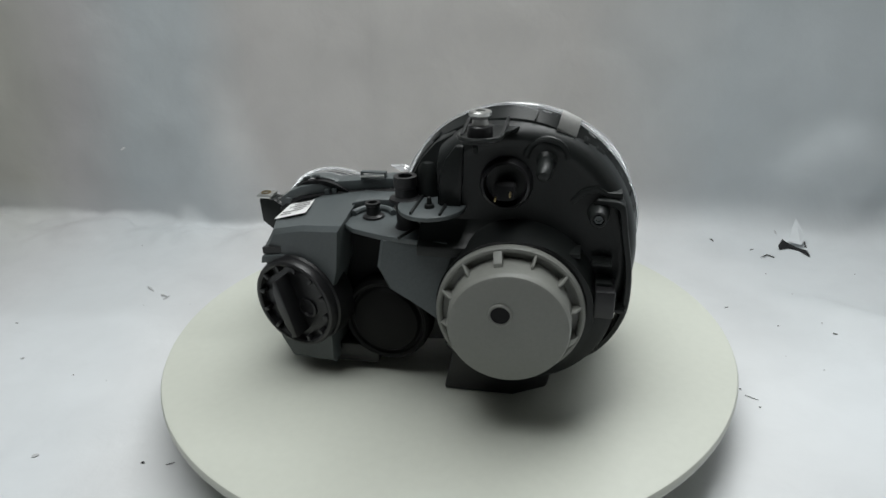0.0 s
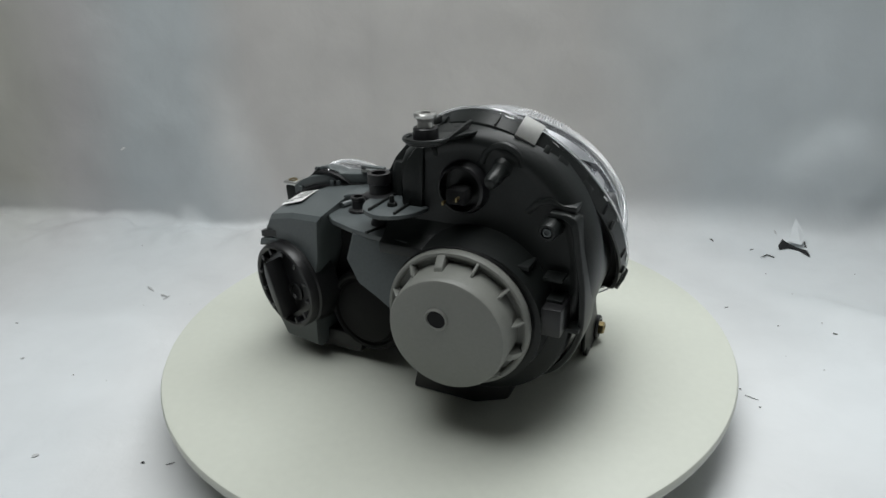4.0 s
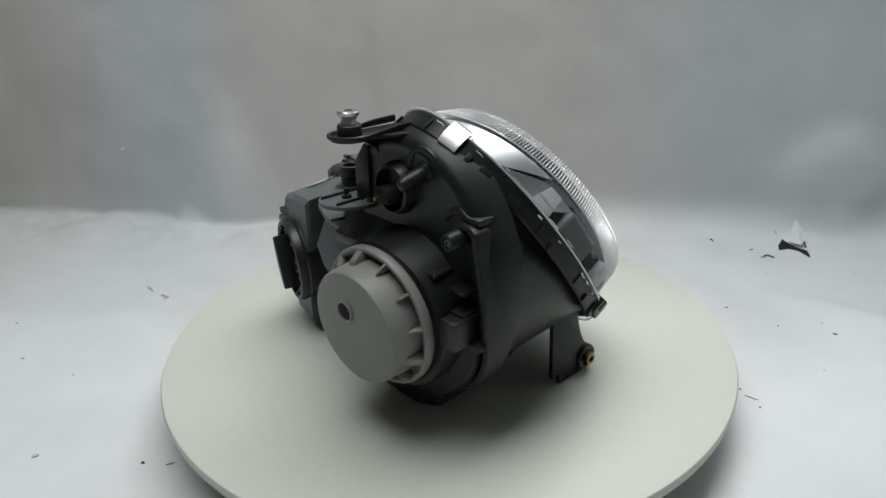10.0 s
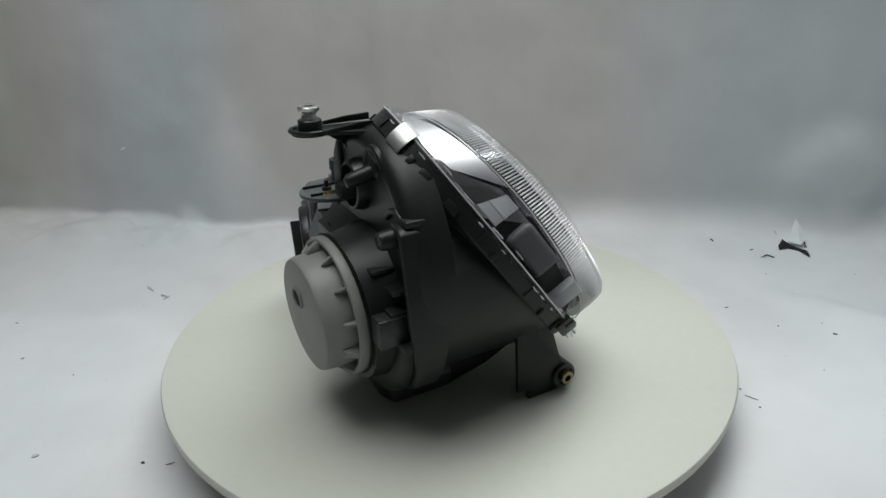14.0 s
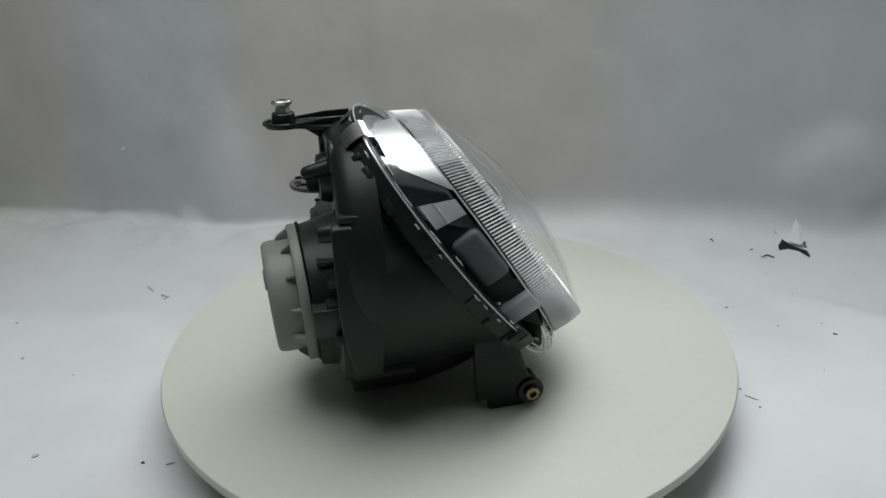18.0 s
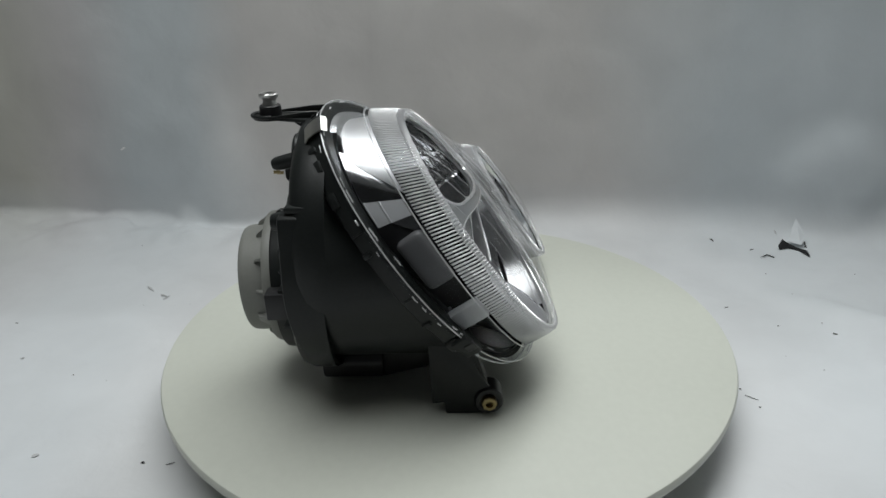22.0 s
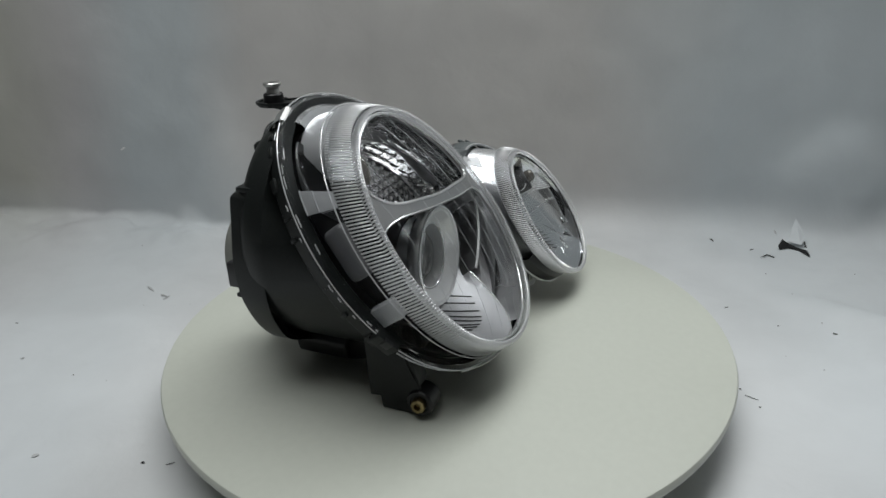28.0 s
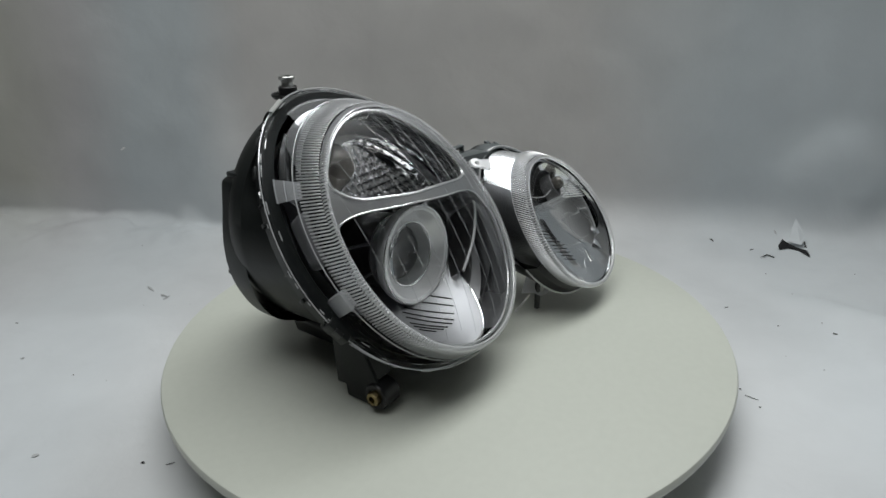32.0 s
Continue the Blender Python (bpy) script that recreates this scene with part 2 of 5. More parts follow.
class Oval:
    """An egg-shaped rim: centre, heading and rise of its normal, half axes, lean, egg."""

    def __init__(self, c, az, el, a, b, lean, egg):
        self.c = Vector(c)
        az, el = radians(az), radians(el)
        self.n = Vector((math.cos(az) * math.cos(el), math.sin(az) * math.cos(el), math.sin(el)))
        self.h = Vector((math.sin(az), -math.cos(az), 0))
        self.w = self.h.cross(self.n)
        self.a, self.b, self.lean, self.egg = a, b, radians(lean), egg

    def at(self, ang, k=1.0, grow=0.0, off=0.0, shift=(0, 0, 0)):
        t = ang - self.lean
        u = (self.a * k + grow) * math.cos(t)
        v = (self.b * k + grow) * math.sin(t) * (1 + self.egg * math.cos(t))
        p, q = (math.cos(self.lean) * self.h + math.sin(self.lean) * self.w,
                -math.sin(self.lean) * self.h + math.cos(self.lean) * self.w)
        return self.c + p * u + q * v + self.n * off + Vector(shift)

    def ring(self, n=96, **kw):
        return [self.at(2 * math.pi * i / n, **kw) for i in range(n)]

    def uv(self, u, v, off=0.0):
        return self.c + self.h * u + self.w * v + self.n * off


BIG_F = Oval((0.0763, 0.0355, 0.1553), 89.0, 34.8, 0.1230, 0.1010, 86.0, -0.035)
BEZEL = Oval((0.0751, 0.035, 0.1537), 89.3, 34.4, 0.1235, 0.0992, 81.6, -0.06)
BIG_B = Oval((0.0711, 0.0082, 0.1447), 93.0, 32.45, 0.1341, 0.1104, 80.2, 0.0)
SEAM = Oval((0.0796, -0.0039, 0.1503), 77.2, 36.5, 0.1441, 0.1095, 72.2, -0.123)
SMALL_F = Oval((-0.1365, 0.0804, 0.1002), 89.2, 32.8, 0.0818, 0.0711, 77.25, -0.105)
SMALL_B = Oval((-0.123, 0.0866, 0.1029), 78.06, 28.8, 0.0808, 0.0565, 73.9, -0.065)


def small_body(a, y, k=1.0, grow=0.0, lift=0.0):
    """A point of the small lamp's body, y behind its front rim; it narrows towards the back."""
    back = SMALL_B.at(a, k=k, grow=grow, shift=(0, min(y, -0.057), lift))
    return SMALL_F.at(a, k=k, grow=grow, shift=(0, 0, lift)).lerp(back, min(-y / 0.057, 1.0))


def small_ring(n, y, **kw):
    return [small_body(2 * math.pi * i / n, y, **kw) for i in range(n)]


# ---- backdrop, table, room ----
RUN = radians(-8.4)


def ease(t):
    t = min(max(t, 0.0), 1.0)
    return t * t * (3 - 2 * t)


def sheet_point(x, d):
    """The sheet: along its run x, and d from the bend (below nought on the ground, above it up the wall)."""
    bend = 0.013 + 0.050 * ease((x + 0.30) / 0.55)
    d += (1 - ease((x + 0.35) / 0.3)) * (0.022 * noise.noise(Vector((x * 9.0, 2.0, 0.0))) + 0.010 * noise.noise(Vector((x * 31.0, 5.0, 0.0))))
    if d < 0:
        y, z = d, 0.0
    elif d < bend * 1.571:
        y, z = bend * math.sin(d / bend), bend * (1 - math.cos(d / bend))
    else:
        y, z = bend, bend + (d - bend * 1.571)
    low = noise.noise(Vector((x * 2.2, d * 2.2, 1.0)))
    fold = noise.noise(Vector((x * 5.5, d * 1.3, 4.0)))
    wr = noise.noise(Vector((x * 9.0, d * 9.0, 9.0)))
    crump = noise.noise(Vector((x * 26.0, d * 24.0, 3.0)))
    up = ease(d / 0.12)
    near = math.exp(-((d + 0.03) / 0.09) ** 2)
    z += (1 - up) * (0.0015 * low + 0.0012 * wr + near * ((1.0 + 1.4 * (1 - ease((x + 0.35) / 0.3))) * (0.010 * abs(fold) + 0.006 * abs(wr) + 0.005 * abs(crump)) + 0.010 * (1 - ease((x + 0.30) / 0.3))))
    # a long soft rise on the ground beside the table
    q = (x - 0.62) * 0.55 + (d + 0.28) * 0.83
    z += (1 - up) * 0.016 * math.exp(-(q / 0.035) ** 2) * ease((x - 0.42) / 0.15)
    y += up * (0.008 * low + 0.006 * fold + 0.0025 * wr + 0.0008 * crump)
    # a fold that widens downwards, a bulge and two wrinkles in the hanging part
    xc, w = -0.375 - 0.03 * (1 - z / 0.25), 0.022 + 0.065 * max(0.0, 1 - z / 0.26)
    spread = ease((d + 0.11) / 0.13)
    y -= spread * 0.034 * math.exp(-((x - xc) / w) ** 2) * ease(1.15 - z / 0.23)
    y -= spread * 0.026 * math.exp(-((x + 0.465) / 0.022) ** 2) * ease(1.0 - z / 0.055)
    y -= spread * 0.040 * math.exp(-((x + 0.56) / 0.035) ** 2) * ease(1.0 - z / 0.030)
    y -= spread * 0.030 * math.exp(-((x + 0.78) / 0.05) ** 2) * ease(1.0 - z / 0.030)
    dome_d = math.hypot(x - 0.634, (z - 0.088) * 0.92) / 0.078
    y -= spread * 0.020 * math.exp(-dome_d ** 4)
    y -= up * 0.006 * math.exp(-((x + 0.10) / 0.018) ** 2) * ease((z - 0.12) / 0.2)
    y -= up * 0.012 * math.exp(-((x + 0.82) / 0.025) ** 2) * ease((z - 0.15) / 0.15)
    c, s = math.cos(RUN), math.sin(RUN)
    return Vector((x * c - y * s, x * s + y * c + 0.405, FLOOR_Z + z))


def backdrop():
    """One sheet that lies on the ground and rises behind in a soft bend."""
    nx, ny = 300, 260
    bm = bmesh.new()
    rows = [[bm.verts.new(sheet_point(-1.5 + 3.0 * i / (nx - 1), -1.35 + 2.2 * j / (ny - 1))) for i in range(nx)] for j in range(ny)]
    for a, b in zip(rows, rows[1:]):
        for i in range(nx - 1):
            bm.faces.new((a[i], a[i + 1], b[i + 1], b[i]))
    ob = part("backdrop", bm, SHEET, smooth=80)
    return tagged(ob, "pale silvery cloth sheet, creased and torn, hung behind the table", "backdrop", kind="structure")


def turntable():
    t = thing("turntable", "round cream-white turntable with a thin plain edge", "turntable")
    R = 0.3012
    prof = [(0.001, -0.011), (R - 0.003, -0.011), (R - 0.0008, -0.0095), (R, -0.007), (R, -0.003), (R - 0.0012, -0.0006), (R - 0.004, 0.0)]
    part("tabletop", lathe((0, 0, 0), (0, 0, 1), prof + [(0.001, 0.0)], 160, False, False), TABLE, t)
    part("base", lathe((0, 0, 0), (0, 0, 1), [(0.10, FLOOR_Z + 0.004), (0.10, -0.020), (0.095, -0.012)], 64), TABLE_EDGE, t)
    return t


def room():
    # unseen room, added: dark walls deepen reflections, light surfaces bounce light
    h, r = 2.3, 1.75
    bm = bmesh.new()
    box((0, 0, FLOOR_Z - 0.05), (2 * r, 2 * r, 0.06), bm=bm)
    tagged(part("floor", bm, WALLPAINT, smooth=0), "plain grey floor under the sheet", "floor", kind="structure")
    for name, c, size in (("wall_north", (0, r + 0.05, h / 2), (2 * r, 0.1, h)), ("wall_south", (0, -r - 0.05, h / 2), (2 * r, 0.1, h)),
                          ("wall_east", (r + 0.05, 0, h / 2), (0.1, 2 * r + 0.2, h)), ("wall_west", (-r - 0.05, 0, h / 2), (0.1, 2 * r + 0.2, h))):
        dark = name in ("wall_south", "wall_west")
        tagged(part(name, box((c[0], c[1], c[2] - 0.1), size), UNSEEN_DARK if dark else WALLPAINT, smooth=0), "unseen dark grey wall, added to darken reflections" if dark else "unseen light grey wall, added to bounce light", "wall", kind="structure")
    tagged(part("ceiling", box((0, 0, h - 0.07), (2 * r + 0.2, 2 * r + 0.2, 0.06)), WALLPAINT, smooth=0), "plain light grey ceiling", "ceiling", kind="structure")


def mark(name, at, nor, long, wide, turn, mat, seed, label=""):
    """A small ragged fleck lying on the sheet."""
    rng = random.Random(seed)
    n = Vector(nor).normalized()
    h = n.cross(Vector((0.0, 0.0, 1.0)) if abs(n.z) < 0.7 else Vector((0.0, 1.0, 0.0))).normalized()
    w = n.cross(h)
    c, s = math.cos(radians(turn)), math.sin(radians(turn))
    ring = []
    for i in range(10):
        a, k = 2 * math.pi * i / 10, rng.uniform(0.65, 1.15)
        u, v = math.cos(a) * long * 0.5 * k, math.sin(a) * wide * 0.5 * k
        ring.append(Vector(at) + h * (u * c - v * s) + w * (u * s + v * c) + n * 0.0006)
    return part(name, loft([ring, [p + n * 0.0005 for p in ring]]), mat, sheet, label, smooth=0)


def wear():
    rng = random.Random(11)
    up, wall = (0, 0, 1), (0.1, -0.99, 0.0)
    for i, (at, nor, long, wide, turn, mat) in enumerate((
            ((-0.6012, 0.3913, -0.0583), up, 0.004, 0.020, 4, DIRT), ((-0.5800, 0.3600, -0.0585), up, 0.020, 0.0035, -12, DARK),
            ((-0.5720, 0.3440, -0.0585), up, 0.013, 0.0060, 35, DARK), ((-0.5500, 0.3450, -0.0585), up, 0.012, 0.0022, -10, DIRT),
            ((-0.4073, -0.1297, -0.0604), up, 0.008, 0.005, 5, SMUDGE), ((-0.2955, -0.1433, -0.0601), up, 0.0035, 0.0025, 0, DARK),
            ((-0.2678, -0.1460, -0.0599), up, 0.008, 0.0010, 20, DIRT), ((0.3754, 0.1306, -0.0599), up, 0.0060, 0.0018, 0, DIRT),
            ((0.3219, -0.0662, -0.0602), up, 0.015, 0.0008, -42, DIRT), ((0.3163, -0.0512, -0.0599), up, 0.0025, 0.0020, 0, DARK),
            ((0.4206, 0.0795, -0.0602), up, 0.0030, 0.0016, 0, DIRT), ((0.4781, 0.0538, -0.0581), up, 0.006, 0.002, -35, DIRT),
            ((0.4741, 0.0767, -0.0560), up, 0.004, 0.002, 0, SMUDGE), ((-0.4414, 0.0085, -0.0602), up, 0.002, 0.002, 0, DIRT),
            ((-0.5246, 0.0476, -0.0598), up, 0.005, 0.003, 20, SMUDGE), ((0.3236, -0.0824, -0.0604), up, 0.002, 0.0015, 0, DIRT),
            ((0.0566, 0.4767, 0.2364), wall, 0.0070, 0.0010, 10, DIRT), ((-0.2454, 0.4747, 0.1752), wall, 0.0100, 0.0022, -20, DIRT),
            ((-0.0671, 0.4812, 0.1655), wall, 0.0120, 0.0012, 3, DIRT), ((0.1353, 0.4597, 0.1883), wall, 0.0080, 0.0010, -35, DIRT),
            ((0.1883, 0.4496, 0.2246), wall, 0.0140, 0.0008, -38, SMUDGE), ((0.3267, 0.4171, -0.0313), (-0.09, -0.7, 0.7), 0.0050, 0.0016, 0, DIRT),
            ((0.4501, 0.3849, -0.0432), (-0.05, -0.53, 0.85), 0.0040, 0.0240, 0, SMUDGE), ((0.4419, 0.3542, -0.0561), up, 0.0035, 0.0160, 5, DIRT),
            ((0.5363, 0.3937, -0.0031), (-0.27, -0.93, 0.26), 0.0035, 0.0035, 0, DARK), ((-0.5695, 0.4978, 0.0890), wall, 0.0120, 0.0040, 25, PAPER),
            ((0.4893, 0.3109, -0.0568), up, 0.008, 0.0020, 20, DIRT), ((-0.440, 0.2290, -0.0586), up, 0.026, 0.0040, -48, SMUDGE), ((-0.4119, 0.2061, -0.0586), up, 0.016, 0.0040, -30, SMUDGE),
            ((-0.4050, 0.1990, -0.0586), up, 0.014, 0.0030, 60, SMUDGE), ((0.5493, 0.3603, -0.0485), (-0.09, -0.55, 0.83), 0.003, 0.010, 0, SMUDGE))):
        mark("scuff_mark", at, nor, long, wide, turn, mat, i)
    for i in range(46):
        x, d = rng.uniform(-0.55, 0.62), rng.uniform(-0.75, -0.10)
        if math.hypot(x, d + 0.40) > 0.33:
            mark("speck", sheet_point(x, d), up, rng.uniform(0.0012, 0.004), rng.uniform(0.0006, 0.0012), rng.uniform(0, 180), rng.choice((DIRT, SMUDGE, SMUDGE)), 100 + i)
    # the tear: a dark gap, a split beside it and a lifted flap
    def lifted(pts, k):
        return [Vector(p) + Vector((0, 0, k)) for p in pts]
    gap = [(0.5387, 0.3248, -0.0585), (0.5518, 0.3404, -0.0535), (0.5564, 0.3300, -0.0562), (0.5638, 0.3150, -0.0580), (0.5720, 0.3000, -0.0570), (0.5645, 0.2756, -0.0571),
           (0.5589, 0.3019, -0.0580), (0.5513, 0.3167, -0.0593), (0.5333, 0.3098, -0.0588)]
    part("tear_gap", loft([lifted(gap, 0.0012), lifted(gap, 0.0018)]), DARK, sheet, "dark ragged hole", smooth=0)
    split = [(0.4895, 0.2814, -0.0575), (0.5035, 0.2893, -0.0563), (0.5113, 0.2794, -0.0572), (0.5090, 0.2785, -0.0572), (0.5030, 0.2858, -0.0565), (0.4960, 0.2835, -0.0570)]
    part("tear_gap", loft([lifted(split, 0.0008), lifted(split, 0.0014)]), DARK, sheet, smooth=0)
    flap = [(0.5790, 0.3619, -0.0278), (0.5854, 0.3318, -0.0498), (0.5696, 0.3163, -0.0567), (0.5569, 0.3312, -0.0558), (0.5690, 0.3510, -0.0432)]
    n = Vector((-0.25, -0.6, 0.75)) * 0.006
    part("tear_flap", loft([[Vector(p) + n for p in flap], [Vector(p) + n * 1.2 for p in flap]]), SHEET, sheet, "curled flap of the torn sheet", smooth=0)
    tuck = [(0.5819, 0.3318, -0.0507), (0.5778, 0.3112, -0.0567), (0.5752, 0.3151, -0.0563)]
    part("tear_gap", loft([lifted(tuck, 0.0008), lifted(tuck, 0.0014)]), DIRT, sheet, smooth=0)


sheet = backdrop()
table = turntable()
room()
wear()


# ---- headlamp (own space: x to its outer side, y forward, z up; the table's axis is the origin) ----
lamp = thing("headlamp", "car headlamp unit with a dark grey housing and clear round lenses", "headlamp")
lamp.rotation_euler = (0, 0, radians(-12.0))
N = 120
BODY = (0.083, 0.146)


def back_ring(c, f, rx, rz, p=2.0, n=N, lean=0.0):
    out = []
    for i in range(n):
        a = 2 * math.pi * i / n
        ca, sa = math.cos(a), math.sin(a)
        out.append(Vector((max(c[0] + rx * math.copysign(abs(ca) ** (2 / p), ca), 0.020 if f < -0.098 else -0.002), f + lean * sa,
                           c[1] + rz * math.copysign(abs(sa) ** (2 / p), sa))))
    return out


def turned(at, x, z, y=None):
    """A pose whose own x runs along x and own z along z."""
    x, z = Vector(x).normalized(), Vector(z).normalized()
    m = Matrix((x, z.cross(x), z)).transposed().to_4x4()
    m.translation = at
    return m


def arc(c, r, f, a0, a1, n=24, rz=None):
    return [Vector((c[0] + r * math.cos(a), f, c[1] + (rz or r) * math.sin(a)))
            for a in (radians(a0 + (a1 - a0) * i / n) for i in range(n + 1))]


def main_housing():
    c = BODY
    turn = [2 * math.pi * i / N for i in range(N)]
    deep = lambda a: max(0.0, math.cos(a - radians(78))) ** 0.6
    rings = [[SEAM.at(a, grow=-0.0080 - 0.010 * deep(a), off=-0.006 - 0.022 * deep(a)) for a in turn], [SEAM.at(a, grow=-0.0080 - 0.0015 * deep(a), off=-0.007 - 0.0215 * deep(a)) for a in turn],
             [SEAM.at(a, grow=-0.0080, off=-0.009 - 0.022 * deep(a)) for a in turn], back_ring(c, -0.090, 0.1020, 0.1115), back_ring(c, -0.1010, 0.1012, 0.1106), back_ring(c, -0.1090, 0.0996, 0.1090),
             back_ring(c, -0.1150, 0.0970, 0.1064), back_ring(c, -0.1188, 0.0932, 0.1026), back_ring(c, -0.1202, 0.0895, 0.0988), back_ring(c, -0.1202, 0.0870, 0.0962),
             back_ring(c, -0.1194, 0.0848, 0.0940), back_ring(c, -0.1190, 0.0820, 0.0910)]
    house = part("main_housing", loft(rings, False, True), HOUSING, lamp, "dark grey moulded plastic bucket")
    # neck behind the flange, black to put in the shade of the gap
    part("neck", loft([[SEAM.at(a, grow=-0.0085 - 0.008 * deep(a), off=-0.004) for a in turn], [SEAM.at(a, grow=-0.0085 - 0.008 * deep(a), off=-0.008 - 0.022 * deep(a)) for a in turn]], False, False), BLACK, house)

    def low(a):
        d = abs((math.degrees(a) - 287 + 180) % 360 - 180)
        return 1.0 if d < 26 else max(0.0, 1 - (d - 26) / 10)

    def lap(grow, off):
        return [SEAM.at(a, grow=grow * (1 - low(a)) - 0.006 * low(a), off=off * (1 - 0.75 * low(a)) - 0.004 * low(a)) for a in (2 * math.pi * i / N for i in range(N))]

    col = [lap(g, o) for g, o in ((0.0005, 0.0), (0.0035, -0.0005), (0.0045, -0.002), (0.0045, -0.0155), (0.0035, -0.017), (0.0010, -0.017), (0.0002, -0.016), (-0.0005, -0.006), (-0.009, -0.005), (-0.009, -0.001))]
    flange = part("lens_flange", loft(col + col[:1], False, False), HOUSING, house)
    # near-black ring: shade in the flange's groove put in as colour
    part("groove_shade", loft([SEAM.ring(N, grow=-0.0008, off=-0.0075), SEAM.ring(N, grow=-0.0075, off=-0.0095)], False, False), DARK, flange)
    # small notched tabs and moulded nibs round the flange
    for deg, wide in ((28, 0.012), (42, 0.010), (50, 0.005), (104, 0.009), (126, 0.010), (8, 0.004), (340, 0.004), (328, 0.010)):
        a = radians(deg)
        p, q = SEAM.at(a, grow=0.0045, off=-0.013), SEAM.at(a + 0.02, grow=0.0045, off=-0.013)
        rad = (p - SEAM.c - SEAM.n * -0.013).normalized()
        part("tab", box((0, 0, 0), (wide, 0.0075, 0.0035), turned(p + rad * 0.0005, q - p, rad), 0.0007), HOUSING, flange)
    for deg in (15, 60, 75, 350, 330):
        a = radians(deg)
        p = SEAM.at(a, grow=0.0052, off=-0.010)
        part("nib", box((0, 0, 0), (0.0016, 0.010, 0.0016), turned(p, SEAM.at(a + 0.02) - SEAM.at(a), SEAM.at(a) - SEAM.c), 0.0004), HOUSING, flange)
    a = radians(325)
    p = SEAM.at(a, grow=0.004, off=-0.004)
    part("clip_block", box((0, 0, 0), (0.022, 0.016, 0.009), turned(p, SEAM.at(a + 0.02) - SEAM.at(a), SEAM.at(a) - SEAM.c), 0.0012), HOUSING, flange)
    part("clip_slot", box((0, 0, 0), (0.008, 0.010, 0.004), turned(p + (SEAM.at(a) - SEAM.c).normalized() * 0.0035 + SEAM.n * 0.004, SEAM.at(a + 0.02) - SEAM.at(a), SEAM.at(a) - SEAM.c), 0.0006), BLACK, flange)
    # bright spring clip over the flange
    a = radians(60)
    p = SEAM.at(a, grow=0.0056, off=-0.007)
    rad, tan = (SEAM.at(a) - SEAM.c).normalized(), (SEAM.at(a + 0.02) - SEAM.at(a)).normalized()
    fwd = tan.cross(rad).normalized()
    if fwd.dot(SEAM.n) < 0:
        fwd = -fwd
    prof = [(-0.0115, -0.003), (-0.010, 0.0010), (-0.005, 0.0022), (0.003, 0.0022), (0.009, 0.0012), (0.0115, -0.002)]
    out = [[p + tan * s * 0.0085 + fwd * u + rad * v for u, v in prof] for s in (-1, -0.4, 0.4, 1)]
    inn = [[q - rad * 0.0009 for q in row] for row in out]
    bm = loft(out, closed=False)
    loft(inn, closed=False, bm=bm)
    part("spring_clip", bm, STEEL, house, "bright bent steel clip")
    # rear face: stiffening fin left of the stud and a half-round tray
    fin = prism([(0.021, 0.186), (0.040, 0.186), (0.043, 0.238), (0.036, 0.238), (0.027, 0.226), (0.022, 0.212)], "y", -0.1228, -0.10, 0.0022)
    part("fin", fin, HOUSING, house)
    tray_pts = [(0.015 + 0.029 * math.cos(a), -0.118 + 0.035 * math.sin(a)) for a in (math.pi + math.pi * i / 20 for i in range(21))] + [(0.044, -0.095), (-0.014, -0.095)]
    tray = part("tray", prism(tray_pts, "z", 0.1830, 0.1870, 0.0010), HOUSING_LIT, house, "grey half-round moulded tray, light from above painted in")
    swoop = [(-0.095, 0.1835), (-0.1165, 0.1832), (-0.1185, 0.176), (-0.1210, 0.1705), (-0.1250, 0.1645), (-0.1300, 0.1595), (-0.1370, 0.1555), (-0.1370, 0.146), (-0.095, 0.146)]
    part("shoulder", prism(swoop, "x", 0.0040, 0.0820, 0.0012), HOUSING, house)
    part("bay_wall", prism([(-0.010, 0.186), (-0.008, 0.204), (0.001, 0.2195), (0.014, 0.2335), (0.030, 0.2420), (0.030, 0.186)], "y", -0.0960, -0.070, 0.0020), HOUSING, house)
    part("pillar", loft([circle((0.0070, -0.0930, z), (0, 0, 1), r, 24) for z, r in ((0.1850, 0.0105), (0.2060, 0.0098), (0.2120, 0.0088), (0.2160, 0.0066), (0.2175, 0.0030))]), HOUSING, house)
    for x in (0.003, 0.027):
        part("rib", box((x, -0.125, 0.1880), (0.0020, 0.044, 0.0026), bevel=0.0005), HOUSING, tray)
    part("peg", lathe((0.0145, -0.128, 0.1868), (0, 0, 1), [(0.0045, 0), (0.0040, 0.003), (0.0022, 0.0035), (0.0020, 0.009), (0.001, 0.0095)], 14), HOUSING, tray)
    # bulb socket with its contacts
    s = Vector((0.077, -0.110, 0.208))
    sock = part("bulb_socket", lathe(s, (0, -1, 0), [(0.0225, -0.012), (0.0215, 0.012), (0.0195, 0.018), (0.0175, 0.019), (0.0165, 0.014), (0.0165, 0.005), (0.001, 0.005)], 40), BLACK, house, "black bulb socket with brass contacts")
    part("socket_body", box((0.077, -0.130, 0.205), (0.018, 0.018, 0.014), bevel=0.004), DARK, sock)
    for x, z in ((0.0715, 0.203), (0.083, 0.207)):
        part("contact", box((x, -0.1460, z), (0.0016, 0.006, 0.0030), bevel=0.0005), BRASS, sock)
    # elbow boss with its hood
    part("elbow_boss", lathe((0.1085, -0.1150, 0.2265), (-0.04, -1.0, -0.22), [(0.0105, 0.0), (0.0088, 0.003), (0.0066, 0.006), (0.0060, 0.020), (0.0056, 0.0245), (0.0040, 0.0275), (0.0015, 0.0285)], 24), HOUSING, house)
    part("hood", tube(arc((0.1085, 0.2275), 0.0165, -0.1180, 5, 175), 0.0030, 10), HOUSING, house)
